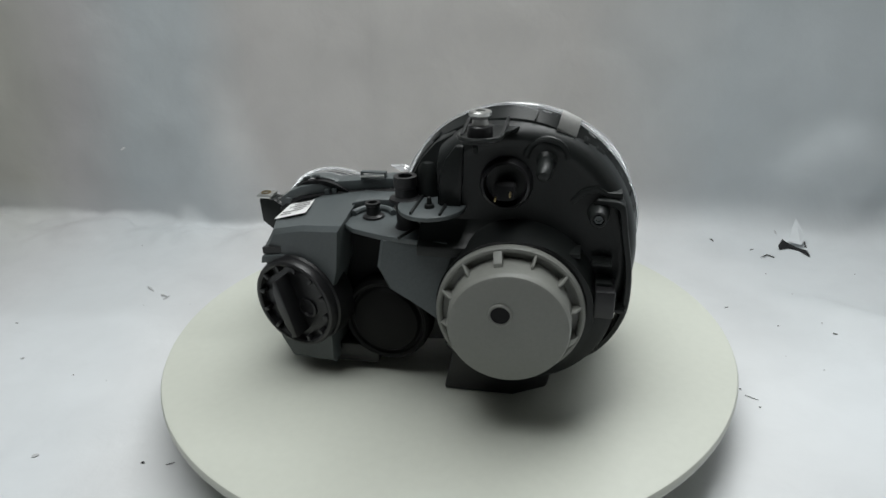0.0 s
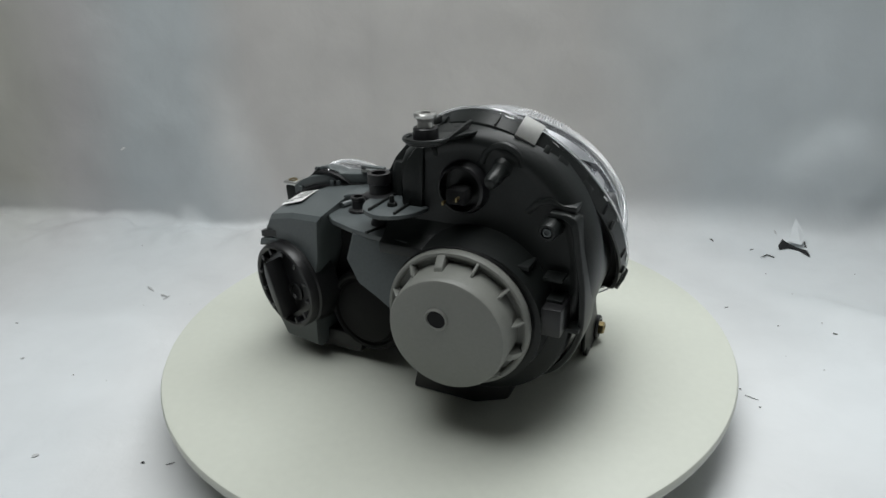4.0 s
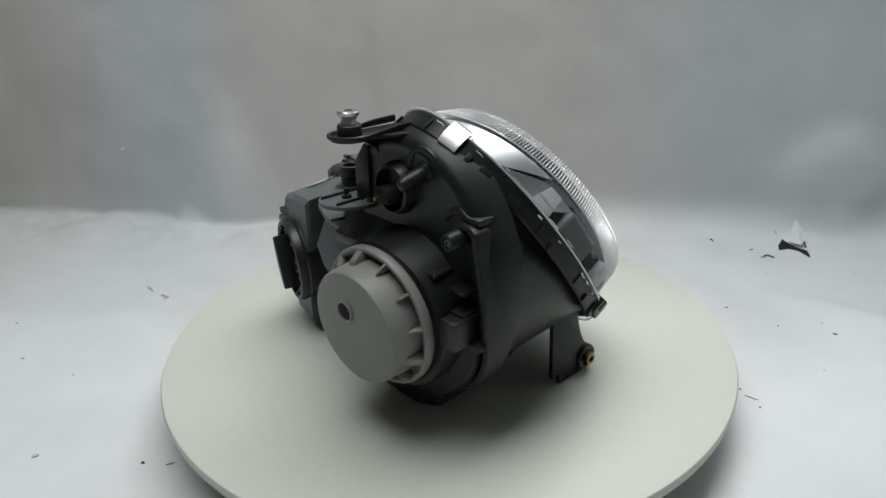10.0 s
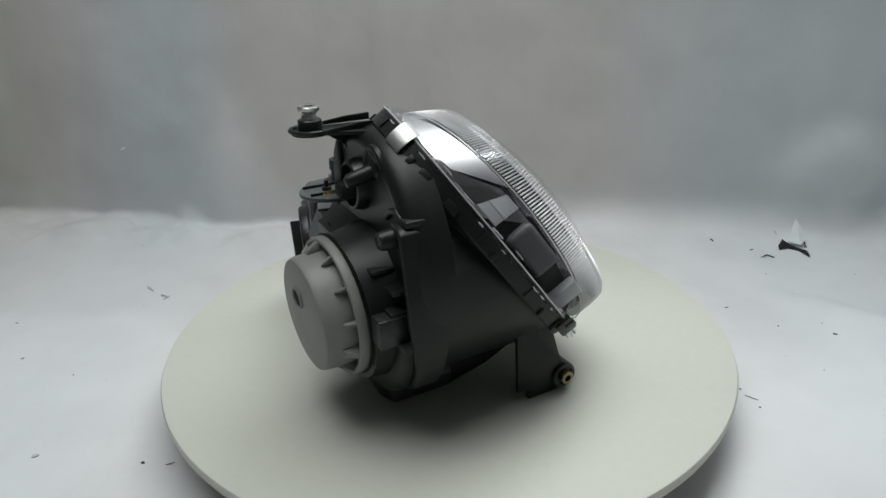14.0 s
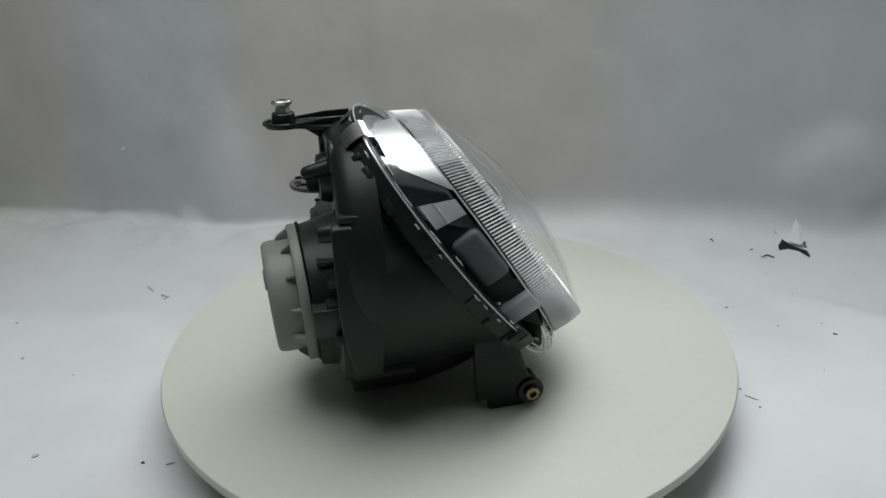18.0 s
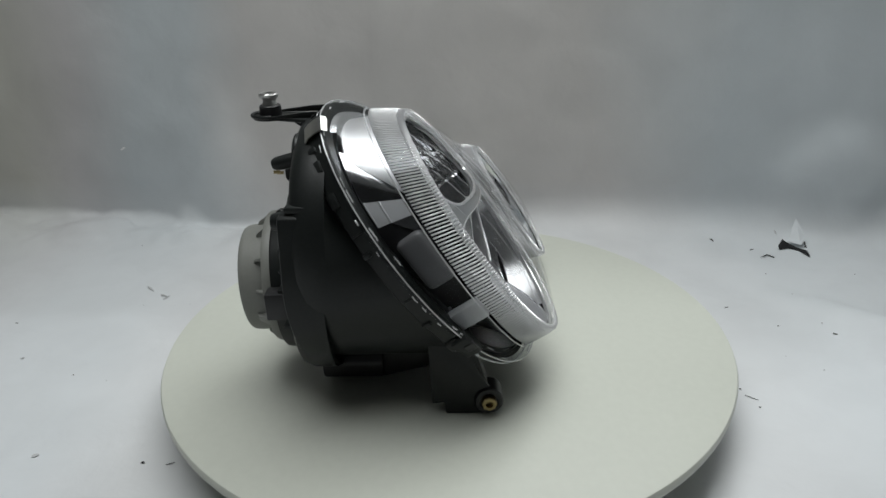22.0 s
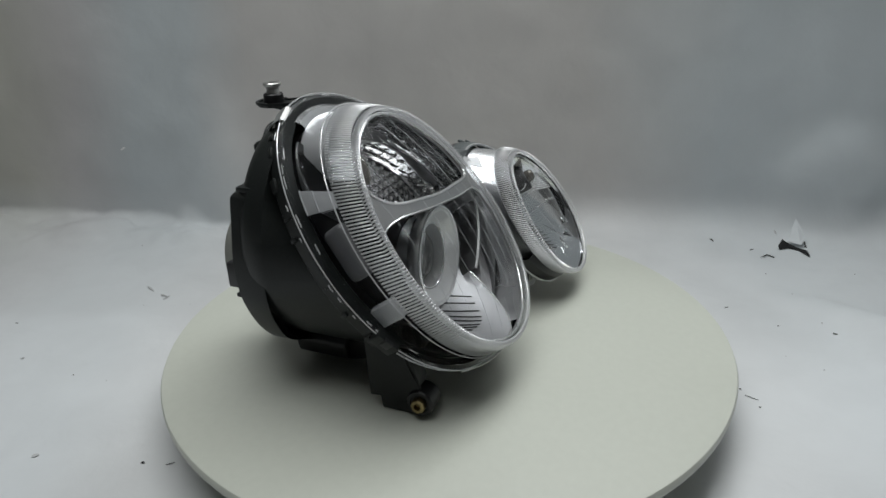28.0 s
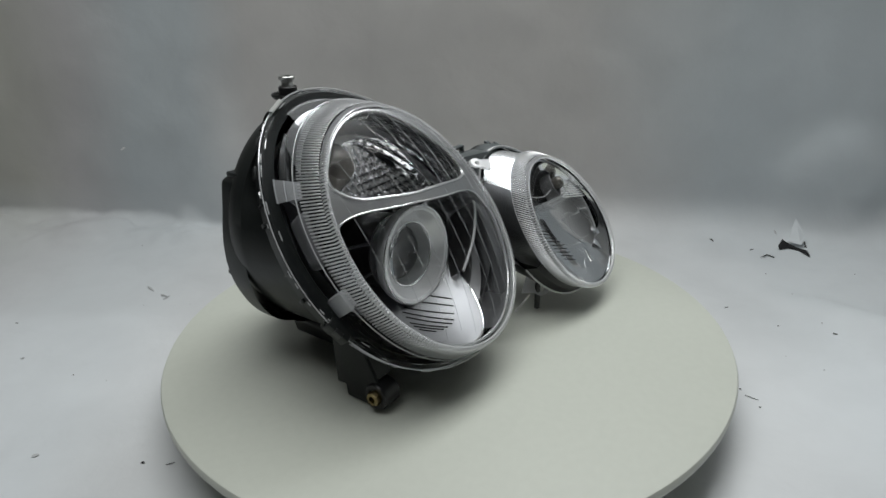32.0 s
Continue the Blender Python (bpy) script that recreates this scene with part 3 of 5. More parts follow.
    # adjuster screw in its boss, with the ledge above it
    part("screw_boss", lathe((0.151, -0.106, 0.186), (0, -1, 0), [(0.0105, 0), (0.0090, 0.012), (0.0070, 0.029), (0.0062, 0.0305), (0.0045, 0.0305), (0.0043, 0.027), (0.001, 0.027)], 28), HOUSING, house)
    part("screw", lathe((0.151, -0.134, 0.186), (0, -1, 0), [(0.0036, 0), (0.0036, 0.002), (0.0022, 0.0022), (0.0020, 0.001), (0.001, 0.001)], 6), HOUSING_LIT, house)
    part("ledge", prism([(0.128, 0.195), (0.137, 0.205), (0.149, 0.2085), (0.158, 0.2035), (0.169, 0.2035), (0.169, 0.1985), (0.160, 0.1985), (0.150, 0.2030), (0.140, 0.2005), (0.132, 0.193)], "y", -0.1215, -0.105, 0.0012), HOUSING, house)
    # outer rear wall: it follows the bucket's side and stands behind its shoulder
    edge = [(0.150, 0.1990, -0.1240), (0.163, 0.1985, -0.1260), (0.1695, 0.1960, -0.1272), (0.1722, 0.1910, -0.1275), (0.1755, 0.1700, -0.1275), (0.1798, 0.1460, -0.1275), (0.1813, 0.1250, -0.1272),
            (0.1805, 0.1030, -0.1245), (0.1760, 0.0850, -0.1215), (0.1680, 0.0680, -0.1190), (0.1550, 0.0520, -0.1170), (0.1380, 0.0420, -0.1150), (0.1180, 0.0360, -0.1130)]
    edge = smooth_loop(edge, 4, False)
    row = lambda inset, back, y=None: [Vector((e.x + (0.0875 - e.x) * inset, (e.z + back) if y is None else y, e.y + (0.120 - e.y) * inset)) for e in edge]
    part("rear_wall", loft([row(0.0, 0, -0.096), row(0.0, 0.0022), row(0.006, 0.0006), row(0.016, 0.0), row(0.050, 0.0), row(0.058, 0.0012), row(0.060, 0, -0.108)], closed=False), HOUSING, house)
    # rounded lower drum behind the bucket
    drum = lambda r, y: [Vector((0.0875 + r * math.cos(q), y, 0.1085 + r * math.sin(q))) for q in (radians(-140 + 135 * i / 30) for i in range(31))]
    part("lower_drum", loft([drum(0.0830, -0.096), drum(0.0830, -0.1225), drum(0.0815, -0.1262), drum(0.0785, -0.1280), drum(0.0650, -0.1285)], closed=False), HOUSING, house)
    # ribs and pockets beside the round cap
    for cx, cy, cz, sx, sy, sz in ((0.131, -0.120, 0.1550, 0.016, 0.038, 0.0040), (0.156, -0.117, 0.1465, 0.016, 0.032, 0.0035), (0.159, -0.118, 0.1300, 0.013, 0.036, 0.0035),
                                   (0.165, -0.121, 0.1040, 0.026, 0.020, 0.0040)):
        part("rib", box((cx, cy, cz), (sx, sy, sz), bevel=0.0010), HOUSING, house)
    part("plug_housing", box((0.160, -0.131, 0.117), (0.016, 0.032, 0.024), bevel=0.0015), BLACK, house)
    # solid near-black box puts in the shade inside the pocket
    part("pocket_shade", box((0.152, -0.1125, 0.120), (0.034, 0.008, 0.046), bevel=0.001), DARK, house)
    return house


def caps():
    n = Vector((0.05, -0.998, -0.04))
    c = Vector((0.0851, -0.1547, 0.1079))
    collar = part("rear_collar", lathe((0.0875, -0.100, 0.1085), n, [(0.074, 0.0), (0.0705, 0.012), (0.0665, 0.026), (0.0635, 0.042), (0.0625, 0.0475), (0.058, 0.0475)], 72),
                  HOUSING, lamp)
    part("seal", lathe(c, n, [(0.0618, -0.008), (0.0622, -0.0065), (0.0610, -0.005)], 72, False, False), RUBBER, collar)
    cap = part("round_cap", lathe(c, n, [(0.044, -0.004), (0.0505, -0.003), (0.0492, 0.0205), (0.0487, 0.0235), (0.0475, 0.0255), (0.0450, 0.0266), (0.0200, 0.0267)], 96, True, True),
               CAP_GREY, lamp, "light grey ribbed screw cap")
    part("flange", lathe(c, n, [(0.0485, -0.006), (0.0600, -0.006), (0.0607, -0.004), (0.0607, 0.0010), (0.0598, 0.0026), (0.0578, 0.0030), (0.0560, 0.0020), (0.0552, -0.002), (0.0485, -0.002)], 96, False, False),
         CAP_GREY, cap)
    u, h, w = axes_of(n)
    for i in range(12):
        a = radians(20 + i * 30)
        d = h * math.cos(a) + w * math.sin(a)
        m = turned(c + d * 0.0535, d, u)
        big = i in (2, 6, 10)
        rib = prism([(-0.006, -0.004), (0.0050, -0.004), (0.0050, 0.0030), (-0.0010, 0.0125 if big else 0.0100), (-0.006, 0.0145 if big else 0.0115)], "y", -0.0035 if big else -0.0010, 0.0035 if big else 0.0010, 0.0005)
        bmesh.ops.transform(rib, matrix=m, verts=rib.verts)
        part("rib", rib, CAP_GREY, cap)
    hole = c + u * 0.0268 + h * 0.006 + w * 0.0145
    part("hole_rim", lathe(hole, n, [(0.0100, -0.001), (0.0098, 0.0008), (0.0088, 0.0020), (0.0078, 0.0018), (0.0074, 0.0)], 40, False, False), CAP_GREY, cap)
    # near-black disc stands in for the shaded inside of the hole
    part("hole_dark", lathe(hole, n, [(0.0076, 0.0006), (0.0070, 0.0010), (0.001, 0.0010)], 32), DARK, cap)

    n2 = Vector((-0.265, -0.963, -0.04))
    c2 = Vector((-0.1231, -0.1157, 0.0795))
    bc = part("black_cap", lathe(c2, n2, [(0.0480, -0.03), (0.0470, -0.008), (0.0455, -0.006), (0.0452, 0.0), (0.0440, 0.0025), (0.0415, 0.0032), (0.0395, 0.0020), (0.0385, -0.004), (0.001, -0.004)], 80, True, False),
              BLACK, lamp, "black plastic bulb cover with a grip bar")
    u2, h2, w2 = axes_of(n2)
    m = Matrix((h2, w2, u2)).transposed().to_4x4()
    m.translation = c2
    grip = [(-0.0015, -0.030), (-0.0015, 0.030), (0.0030, 0.029), (0.0074, 0.018), (0.0090, 0.0), (0.0074, -0.018), (0.0030, -0.029)]
    bar = prism(grip, "z", -0.006, 0.0145, 0.0012)
    bmesh.ops.transform(bar, matrix=m @ pose(0, 0, 0, 0, 0, -15), verts=bar.verts)
    part("grip_bar", bar, BLACK, bc)
    part("hub", lathe(c2 - h2 * 0.0125 - w2 * 0.004 - u2 * 0.0045, n2, [(0.0100, 0), (0.0098, 0.0026), (0.0082, 0.0030), (0.0074, 0.0004), (0.001, 0.0004)], 32), BLACK, bc)
    for i in range(12):
        a = radians(i * 30 + 10)
        d = h2 * math.cos(a) + w2 * math.sin(a)
        part("lug", box((0, 0, 0), (0.006, 0.0035, 0.007), turned(c2 + d * 0.0372, d, u2), 0.0008), BLACK, bc)
    part("dust_cover", lathe((-0.037, -0.085, 0.061), (-0.05, -1, 0.0), [(0.0435, 0), (0.0432, 0.012), (0.0420, 0.0165), (0.0395, 0.0185), (0.0370, 0.0180), (0.0355, 0.0160), (0.0340, 0.0160), (0.0315, 0.0195), (0.022, 0.0225), (0.001, 0.0235)], 64, True, False),
         RUBBER, lamp, "black rubber dust cover")


def small_housing():
    back = [(-0.1578, 0.1260), (-0.1430, 0.1480), (-0.1100, 0.1565), (-0.0690, 0.1615), (-0.0740, 0.120), (-0.086, 0.082), (-0.088, 0.016), (-0.138, 0.011), (-0.150, 0.030)]
    mid = [(-0.1700, 0.1220), (-0.1600, 0.1435), (-0.1180, 0.1605), (-0.0720, 0.1675), (-0.074, 0.120), (-0.086, 0.082), (-0.088, 0.020), (-0.145, 0.015), (-0.170, 0.040)]
    low = [(x + (-0.115 - x) * 0.06, z + (0.085 - z) * 0.06) for x, z in back]
    rear = lambda x: -0.0964 - 0.24 * (x + 0.1563)
    bm = loft([[Vector((x, -0.030, z)) for x, z in mid], [Vector((x, -0.0565, z)) for x, z in mid], [Vector((x, rear(x), z)) for x, z in back], [Vector((x, rear(x) - 0.0045, z)) for x, z in low]])
    bmesh.ops.bevel(bm, geom=[e for e in bm.edges if len(e.link_faces) == 2 and e.calc_face_angle(0) > 0.25], offset=0.0022, segments=2, affect="EDGES", profile=0.5)
    sh = part("small_housing", bm, HOUSING_LIT, lamp, "grey moulded plastic housing of the small lamp, light from above painted in")
    part("roof_plate", prism([(-0.0735, -0.074), (-0.066, -0.066), (-0.054, -0.0605), (-0.036, -0.060), (-0.030, -0.030), (-0.0735, -0.030)], "z", 0.1600, 0.1680, 0.0015), HOUSING_LIT, sh)
    part("brow", prism([(-0.157, 0.1150), (-0.106, 0.1235), (-0.104, 0.1290), (-0.155, 0.1230)], "y", -0.1080, -0.098, 0.0015), HOUSING_LIT, sh)
    # black strip standing slightly proud: the shadow under the roof edge, painted
    part("recess_shadow", prism([(-0.154, 0.1245), (-0.109, 0.1300), (-0.110, 0.1370), (-0.154, 0.1310)], "y", -0.1060, -0.1000), BLACK, sh)
    # flange and black gasket at the lens
    ra = lambda g, d: SMALL_B.ring(N, grow=g, shift=(0, d, 0.0))
    part("gasket", loft([ra(0.0045, -0.080), ra(0.0045, -0.073), ra(0.003, -0.072)], True, False), BLACK, sh)
    part("flange", loft([ra(0.0060, -0.073), ra(0.0070, -0.071), ra(0.0070, -0.058), ra(0.0060, -0.056), ra(0.003, -0.056)], False, False), HOUSING_LIT, sh)
    for deg in (104, 92):
        a = radians(deg)
        p = SMALL_B.at(a, grow=0.0072, shift=(0, -0.073, 0))
        part("tab", box((0, 0, 0), (0.006, 0.006, 0.003), turned(p, SMALL_B.at(a + 0.02) - SMALL_B.at(a), (0, 0.3, 1)), 0.0006), HOUSING_LIT, sh)
    loop = box((-0.064, -0.030, 0.1785), (0.026, 0.006, 0.0018), None, 0.0005)
    for dx, dz, sx, sz in ((0, 0.0068, 0.026, 0.0018), (-0.0121, 0.0034, 0.0018, 0.0085), (0.0121, 0.0034, 0.0018, 0.0085)):
        box((-0.064 + dx, -0.030, 0.1785 + dz), (sx, 0.006, sz), None, 0.0005, loop)
    part("clip_loop", loop, HOUSING_LIT, sh)
    part("clip_bar", tube([(-0.076, -0.034, 0.1815), (-0.052, -0.036, 0.1830)], 0.0014, 8), STEEL, sh)
    strip = [(-0.1660, 0.1545), (-0.1550, 0.1625), (-0.1430, 0.1675), (-0.1258, 0.1711), (-0.1012, 0.1753), (-0.0772, 0.1777), (-0.0478, 0.1806), (-0.0380, 0.1800)]
    low_edge = [(x, z - 0.0105) for x, z in strip[::-1]]
    rim = part("rim_strip", prism(strip + low_edge, "y", -0.0330, -0.0120, 0.0012), HOUSING_LIT, sh)
    part("rim_gasket", tube([Vector((x, -0.0335, z - 0.0125)) for x, z in strip], 0.0024, 8), BLACK, rim)
    for x, z in ((-0.1130, 0.1640), (-0.1050, 0.1655), (-0.1560, 0.1530)):
        part("catch", box((x, -0.0345, z), (0.0050, 0.0040, 0.0060), bevel=0.0006), HOUSING_LIT, rim)
    # shelf over the dark gap, with its seat for a post
    shelf = part("shelf", prism([(-0.0745, -0.100), (-0.060, -0.1135), (-0.030, -0.1255), (-0.012, -0.1295), (0.030, -0.134), (0.030, -0.06), (-0.066, -0.06)], "z", 0.1535, 0.1585, 0.0010), HOUSING_LIT, lamp, "grey moulded shelf between the two lamps, light from above painted in")
    part("seat_rim", tube([Vector((-0.050 + 0.019 * math.cos(a), -0.083 + 0.019 * math.sin(a), 0.1610)) for a in (radians(q) for q in range(20, 190, 10))], 0.0030, 8), HOUSING_LIT, shelf)
    part("rib", tube([(-0.0125, -0.130, 0.1590), (-0.004, -0.106, 0.1590)], 0.0016, 8), HOUSING, shelf)
    poly = [(-0.0305, 0.1560), (0.030, 0.1565), (0.075, 0.150), (0.085, 0.120), (0.05, 0.065), (-0.004, 0.102), (-0.022, 0.1125), (-0.0320, 0.1330)]
    back_y = lambda z: -0.1375 + max(z - 0.134, 0.0) * 0.5
    inner = [(x + (0.03 - x) * 0.05, z + (0.12 - z) * 0.05) for x, z in poly]
    bm = loft([[Vector((x, -0.06, z)) for x, z in poly], [Vector((x, back_y(z) + 0.003, z)) for x, z in poly], [Vector((x, back_y(z), z)) for x, z in inner]])
    bmesh.ops.bevel(bm, geom=[e for e in bm.edges if len(e.link_faces) == 2 and e.calc_face_angle(0) > 0.3], offset=0.0016, segments=2, affect="EDGES", profile=0.5)
    part("mid_housing", bm, HOUSING_LIT, lamp, "grey faceted shroud beside the round cap, light from above painted in")
    part("bridge_housing", prism([(-0.085, 0.150), (0.02, 0.153), (0.02, 0.03), (-0.085, 0.02)], "y", -0.078, 0.0, 0.004), BLACK, lamp)
    # added black plate: the hollow's shade put in as colour
    part("gap_shade", prism([(-0.0715, 0.1525), (-0.020, 0.1530), (-0.015, 0.075), (-0.086, 0.070), (-0.0860, 0.082), (-0.0725, 0.120)], "y", -0.0840, -0.070), DARK, lamp, "black plate added for the shade in the hollow between the housings")
    part("base_block", prism([(-0.138, 0.009), (-0.050, 0.009), (-0.045, 0.03), (-0.145, 0.03)], "y", -0.100, -0.02, 0.003), BLACK, lamp)
    # paper label lying on the sloping roof
    corner = [Vector((x, f, 0.1435 + 0.405 * (x + 0.160))) for x, f in ((-0.1570, -0.0685), (-0.1150, -0.0850), (-0.1195, -0.0505), (-0.1540, -0.0350))]
    for i, z in enumerate((0.1438, 0.1589, 0.1600, 0.1478)):
        corner[i].z = z

    def flat(u0, v0, u1, v1, lift, n=2):
        top = []
        for i in range(n + 1):
            v = v0 + (v1 - v0) * i / n
            top.append([corner[0].lerp(corner[1], u).lerp(corner[3].lerp(corner[2], u), v) + Vector((-0.37, 0, 0.93)) * lift for u in (u0 + (u1 - u0) * j / n for j in range(n + 1))])
        return loft(top, closed=False)

    lab = part("label", flat(0, 0, 1, 1.0, 0.0016), PAPER, sh, "white paper label with small print", smooth=0)
    for v, u0, u1 in ((0.93, 0.35, 0.95), (0.78, 0.30, 0.90), (0.63, 0.20, 0.95), (0.48, 0.42, 0.88), (0.33, 0.10, 0.80), (0.18, 0.08, 0.45)):
        part("print_bar", flat(u0, v, u1, v + 0.05, 0.0020), INK, lab, smooth=0)


def lenses():
    lens = part("big_lens", shell([SEAM.ring(N, grow=0.0056, off=-0.0050), SEAM.ring(N, grow=0.0056, off=-0.0005), SEAM.ring(N, grow=0.0040, off=0.0014), SEAM.ring(N, grow=0.0008, off=0.0032), SEAM.ring(N, grow=-0.001, off=0.007), BIG_B.ring(N, grow=0.002)],
                                  [SEAM.ring(N, grow=0.0047, off=-0.0050), SEAM.ring(N, grow=0.0047, off=-0.0008), SEAM.ring(N, grow=0.0034, off=0.0006), SEAM.ring(N, grow=-0.0012, off=0.0018), SEAM.ring(N, grow=-0.0035, off=0.006), BIG_B.ring(N, grow=-0.0005)]),
                CLEAR_WALL, lamp, "clear plastic lens with a ridged rim")
    bead = part("rim_bead", tube(SEAM.ring(N, grow=0.0054, off=-0.0006), 0.0006, 6, True), RIDGE, lens)
    # short milky arcs put irregular glints into the rim's shape
    rng, glints, at = random.Random(5), [], 0.0
    while at < 350:
        long = rng.uniform(1.2, 5.0)
        g, o = rng.choice(((0.0058, -0.0045), (0.0040, 0.0014), (0.0012, 0.0030)))
        glints.append(part("rim_glint", tube([SEAM.at(radians(at + long * j / 5), grow=g, off=o + rng.uniform(-0.0004, 0.0004)) for j in range(6)], rng.uniform(0.0003, 0.0007), 6), RIDGE, lens))
        at += long + rng.uniform(1.0, 7.0)
    lip_row = lambda g, o: [SEAM.at(radians(a), grow=g, off=o) for a in range(-108, -39, 3)]
    foot_lip = part("lower_lip", loft([lip_row(-0.001, 0.006), lip_row(0.002, 0.002), lip_row(0.0040, -0.004), lip_row(0.0042, -0.008), lip_row(0.0020, -0.008), lip_row(0.0018, -0.004), lip_row(0.000, 0.001)], closed=False), CLEAR_WALL, lens)
    foot_edge = part("lip_edge", tube(lip_row(0.0036, -0.0082), 0.0008, 6), RIDGE, lens)
    step = part("step_bead", tube(BIG_B.ring(N, grow=0.0022, off=-0.0012), 0.0006, 8, True), RIDGE, lens)
    band = part("ridged_band", ridged(BIG_B, BIG_F), CLEAR_WALL, lens)
    ribs = ridges(BIG_B, BIG_F, 264, lens)
    teeth = rim_teeth(BIG_F, 250, lens)
    lip = part("front_lip", tube(BIG_F.ring(N, grow=-0.0030, off=0.0016), 0.0007, 8, True), RIDGE, band)
    cover = part("cover", dome(BIG_F, 0.029), CLEAR, lens, smooth=60)
    lines = []
    for i in range(11):
        u = -0.082 + i * 0.0162
        pts = []
        for j in range(25):
            v = -0.118 + 0.236 * j / 24
            k = math.hypot(u / BIG_F.b, v / BIG_F.a)
            if k < 0.93:
                pts.append(BIG_F.uv(u, v, 0.029 * (1 - k * k) ** 0.9 - 0.0028))
        if len(pts) > 3:
            lines.append(part("optic_line", tube(pts, 0.00016, 5), FROST, cover))
    sb = small_ring(N, -0.057, grow=0.0045)
    s1 = small_ring(N, -0.019, grow=0.003)
    thin = lambda r, y: [p + (SMALL_F.c + Vector((0, y, 0)) - p) * 0.035 for p in r]
    small = part("small_lens", shell([sb, s1], [thin(sb, -0.057), thin(s1, -0.019)]), CLEAR_WALL, lamp, "small clear round lens with a ridged rim")

    class Back:
        at = staticmethod(lambda a, grow=0.0, off=0.0: small_body(a, -0.019, grow=grow + 0.003))
    sband = part("ridged_band", ridged(Back, SMALL_F), CLEAR_WALL, small)
    sribs = ridges(Back, SMALL_F, 190, small)
    steeth = rim_teeth(SMALL_F, 170, small)
    slip = part("front_lip", tube(SMALL_F.ring(N, grow=-0.0030, off=0.0012), 0.0007, 8, True), RIDGE, sband)
    scover = part("cover", dome(SMALL_F, 0.012), CLEAR, small, smooth=60)
    sbead = part("rim_bead", tube(small_ring(N, -0.056, grow=0.0050), 0.0014, 8, True), RIDGE, small)
    # clear ears with a screw hole
    ears = []
    for at, x, z, r in ((Vector((-0.0860, 0.0705, 0.0300)), (-0.42, 0.75, -0.25), (0.70, 0.45, 0.50), 0.0090), (Vector((-0.0430, 0.0110, 0.1790)), (0.7, -0.5, 0.2), (-0.3, 0.8, 0.5), 0.0070)):
        rim = [(r * math.cos(q), r * math.sin(q)) for q in (radians(-125 + 250 * i / 24) for i in range(25))] + [(-2.2 * r, 1.30 * r), (-2.2 * r, -1.30 * r)]
        span = [math.atan2(y, x) for x, y in rim]
        hole = [(0.42 * r * math.cos(q), 0.42 * r * math.sin(q)) for q in span]
        ring3 = lambda pts, z: [Vector((x, y, z)) for x, y in pts]
        bm = loft([ring3(hole, -0.0016), ring3(rim, -0.0016), ring3(rim, 0.0016), ring3(hole, 0.0016), ring3(hole, -0.0016)], False, False)
        ear = part("ear", bm, RIDGE, small)
        ear.data.transform(turned(at, x, z))
        ears.append(ear)
    for o in (lens, bead, *glints, foot_lip, foot_edge, step, band, *ribs, *teeth, lip, cover, small, sband, *sribs, *steeth, slip, scover, sbead, *ears, *lines):
        o.visible_shadow = False


def ridged(back, front, n=240):
    out, inn = [], []
    for t, g in ((0.0, 0.0), (0.10, 0.0006), (0.86, 0.0006), (0.93, -0.0002), (1.0, -0.0004)):
        angs = [2 * math.pi * i / n for i in range(n)]
        out.append([back.at(a, grow=g).lerp(front.at(a, grow=g), t) for a in angs])
        inn.append([back.at(a, grow=-0.0025).lerp(front.at(a, grow=-0.0025), t) for a in angs])
    return shell(out, inn)


def ridges(back, front, count, lens):
    """Fine cross ribs standing on the band."""
    half, out = 2 * math.pi / count * 0.25, []
    for i in range(count):
        a = 2 * math.pi * i / count
        rows = []
        for t, g in ((0.05, 0.0003), (0.09, 0.0015), (0.50, 0.0017), (0.86, 0.0014), (0.90, 0.0003)):
            row = []
            for q in (-1.0, -0.75, -0.4, 0.0, 0.4, 0.75, 1.0):
                lift = 0.0005 + g * math.sqrt(max(0.0, 1 - q * q))
                row.append(back.at(a + q * half, grow=lift).lerp(front.at(a + q * half, grow=lift), t))
            rows.append(row)
        out.append(part("ridge", loft(rows, closed=False), RIDGE, lens, smooth=80))
    return out


def rim_teeth(ov, count, lens):
    """Short rounded teeth round the front edge of a lens, like a twisted cord."""
    half, out = math.pi / count * 0.60, []
    for i in range(count):
        a = 2 * math.pi * i / count
        rows = []
        for g, o in ((-0.0032, 0.0002), (-0.0024, 0.0026), (-0.0006, 0.0028), (0.0010, 0.0006), (0.0008, -0.0030)):
            rows.append([ov.at(a + s * half + g * 0.9, grow=g - d * 0.5, off=o - d) for s, d in ((-1, 0.0016), (-0.7, 0.0006), (-0.3, 0.0), (0.3, 0.0), (0.7, 0.0006), (1, 0.0016))])
        bm = loft(rows, closed=False)
        out.append(part("tooth", bm, RIDGE, lens, smooth=40))
    return out


def dome(ov, rise, n=96):
    def stack(down):
        return [ov.ring(n, k=k, off=rise * (1 - k ** 2) ** 0.9 - down) for k in [0.992, 0.975, 0.95] + [0.92 - 0.04 * i for i in range(22)]]
    bm = loft(stack(0.0), False, True)
    return loft(stack(0.0025), False, True, bm=bm)


def sector(a0, a1, rows, n=40, thick=0.0012):
    """A curved strip between two headings; rows give a ring's point for an angle."""
    lists = [[r(radians(a0 + (a1 - a0) * i / n)) for i in range(n + 1)] for r in rows]
    return loft(lists, closed=False)


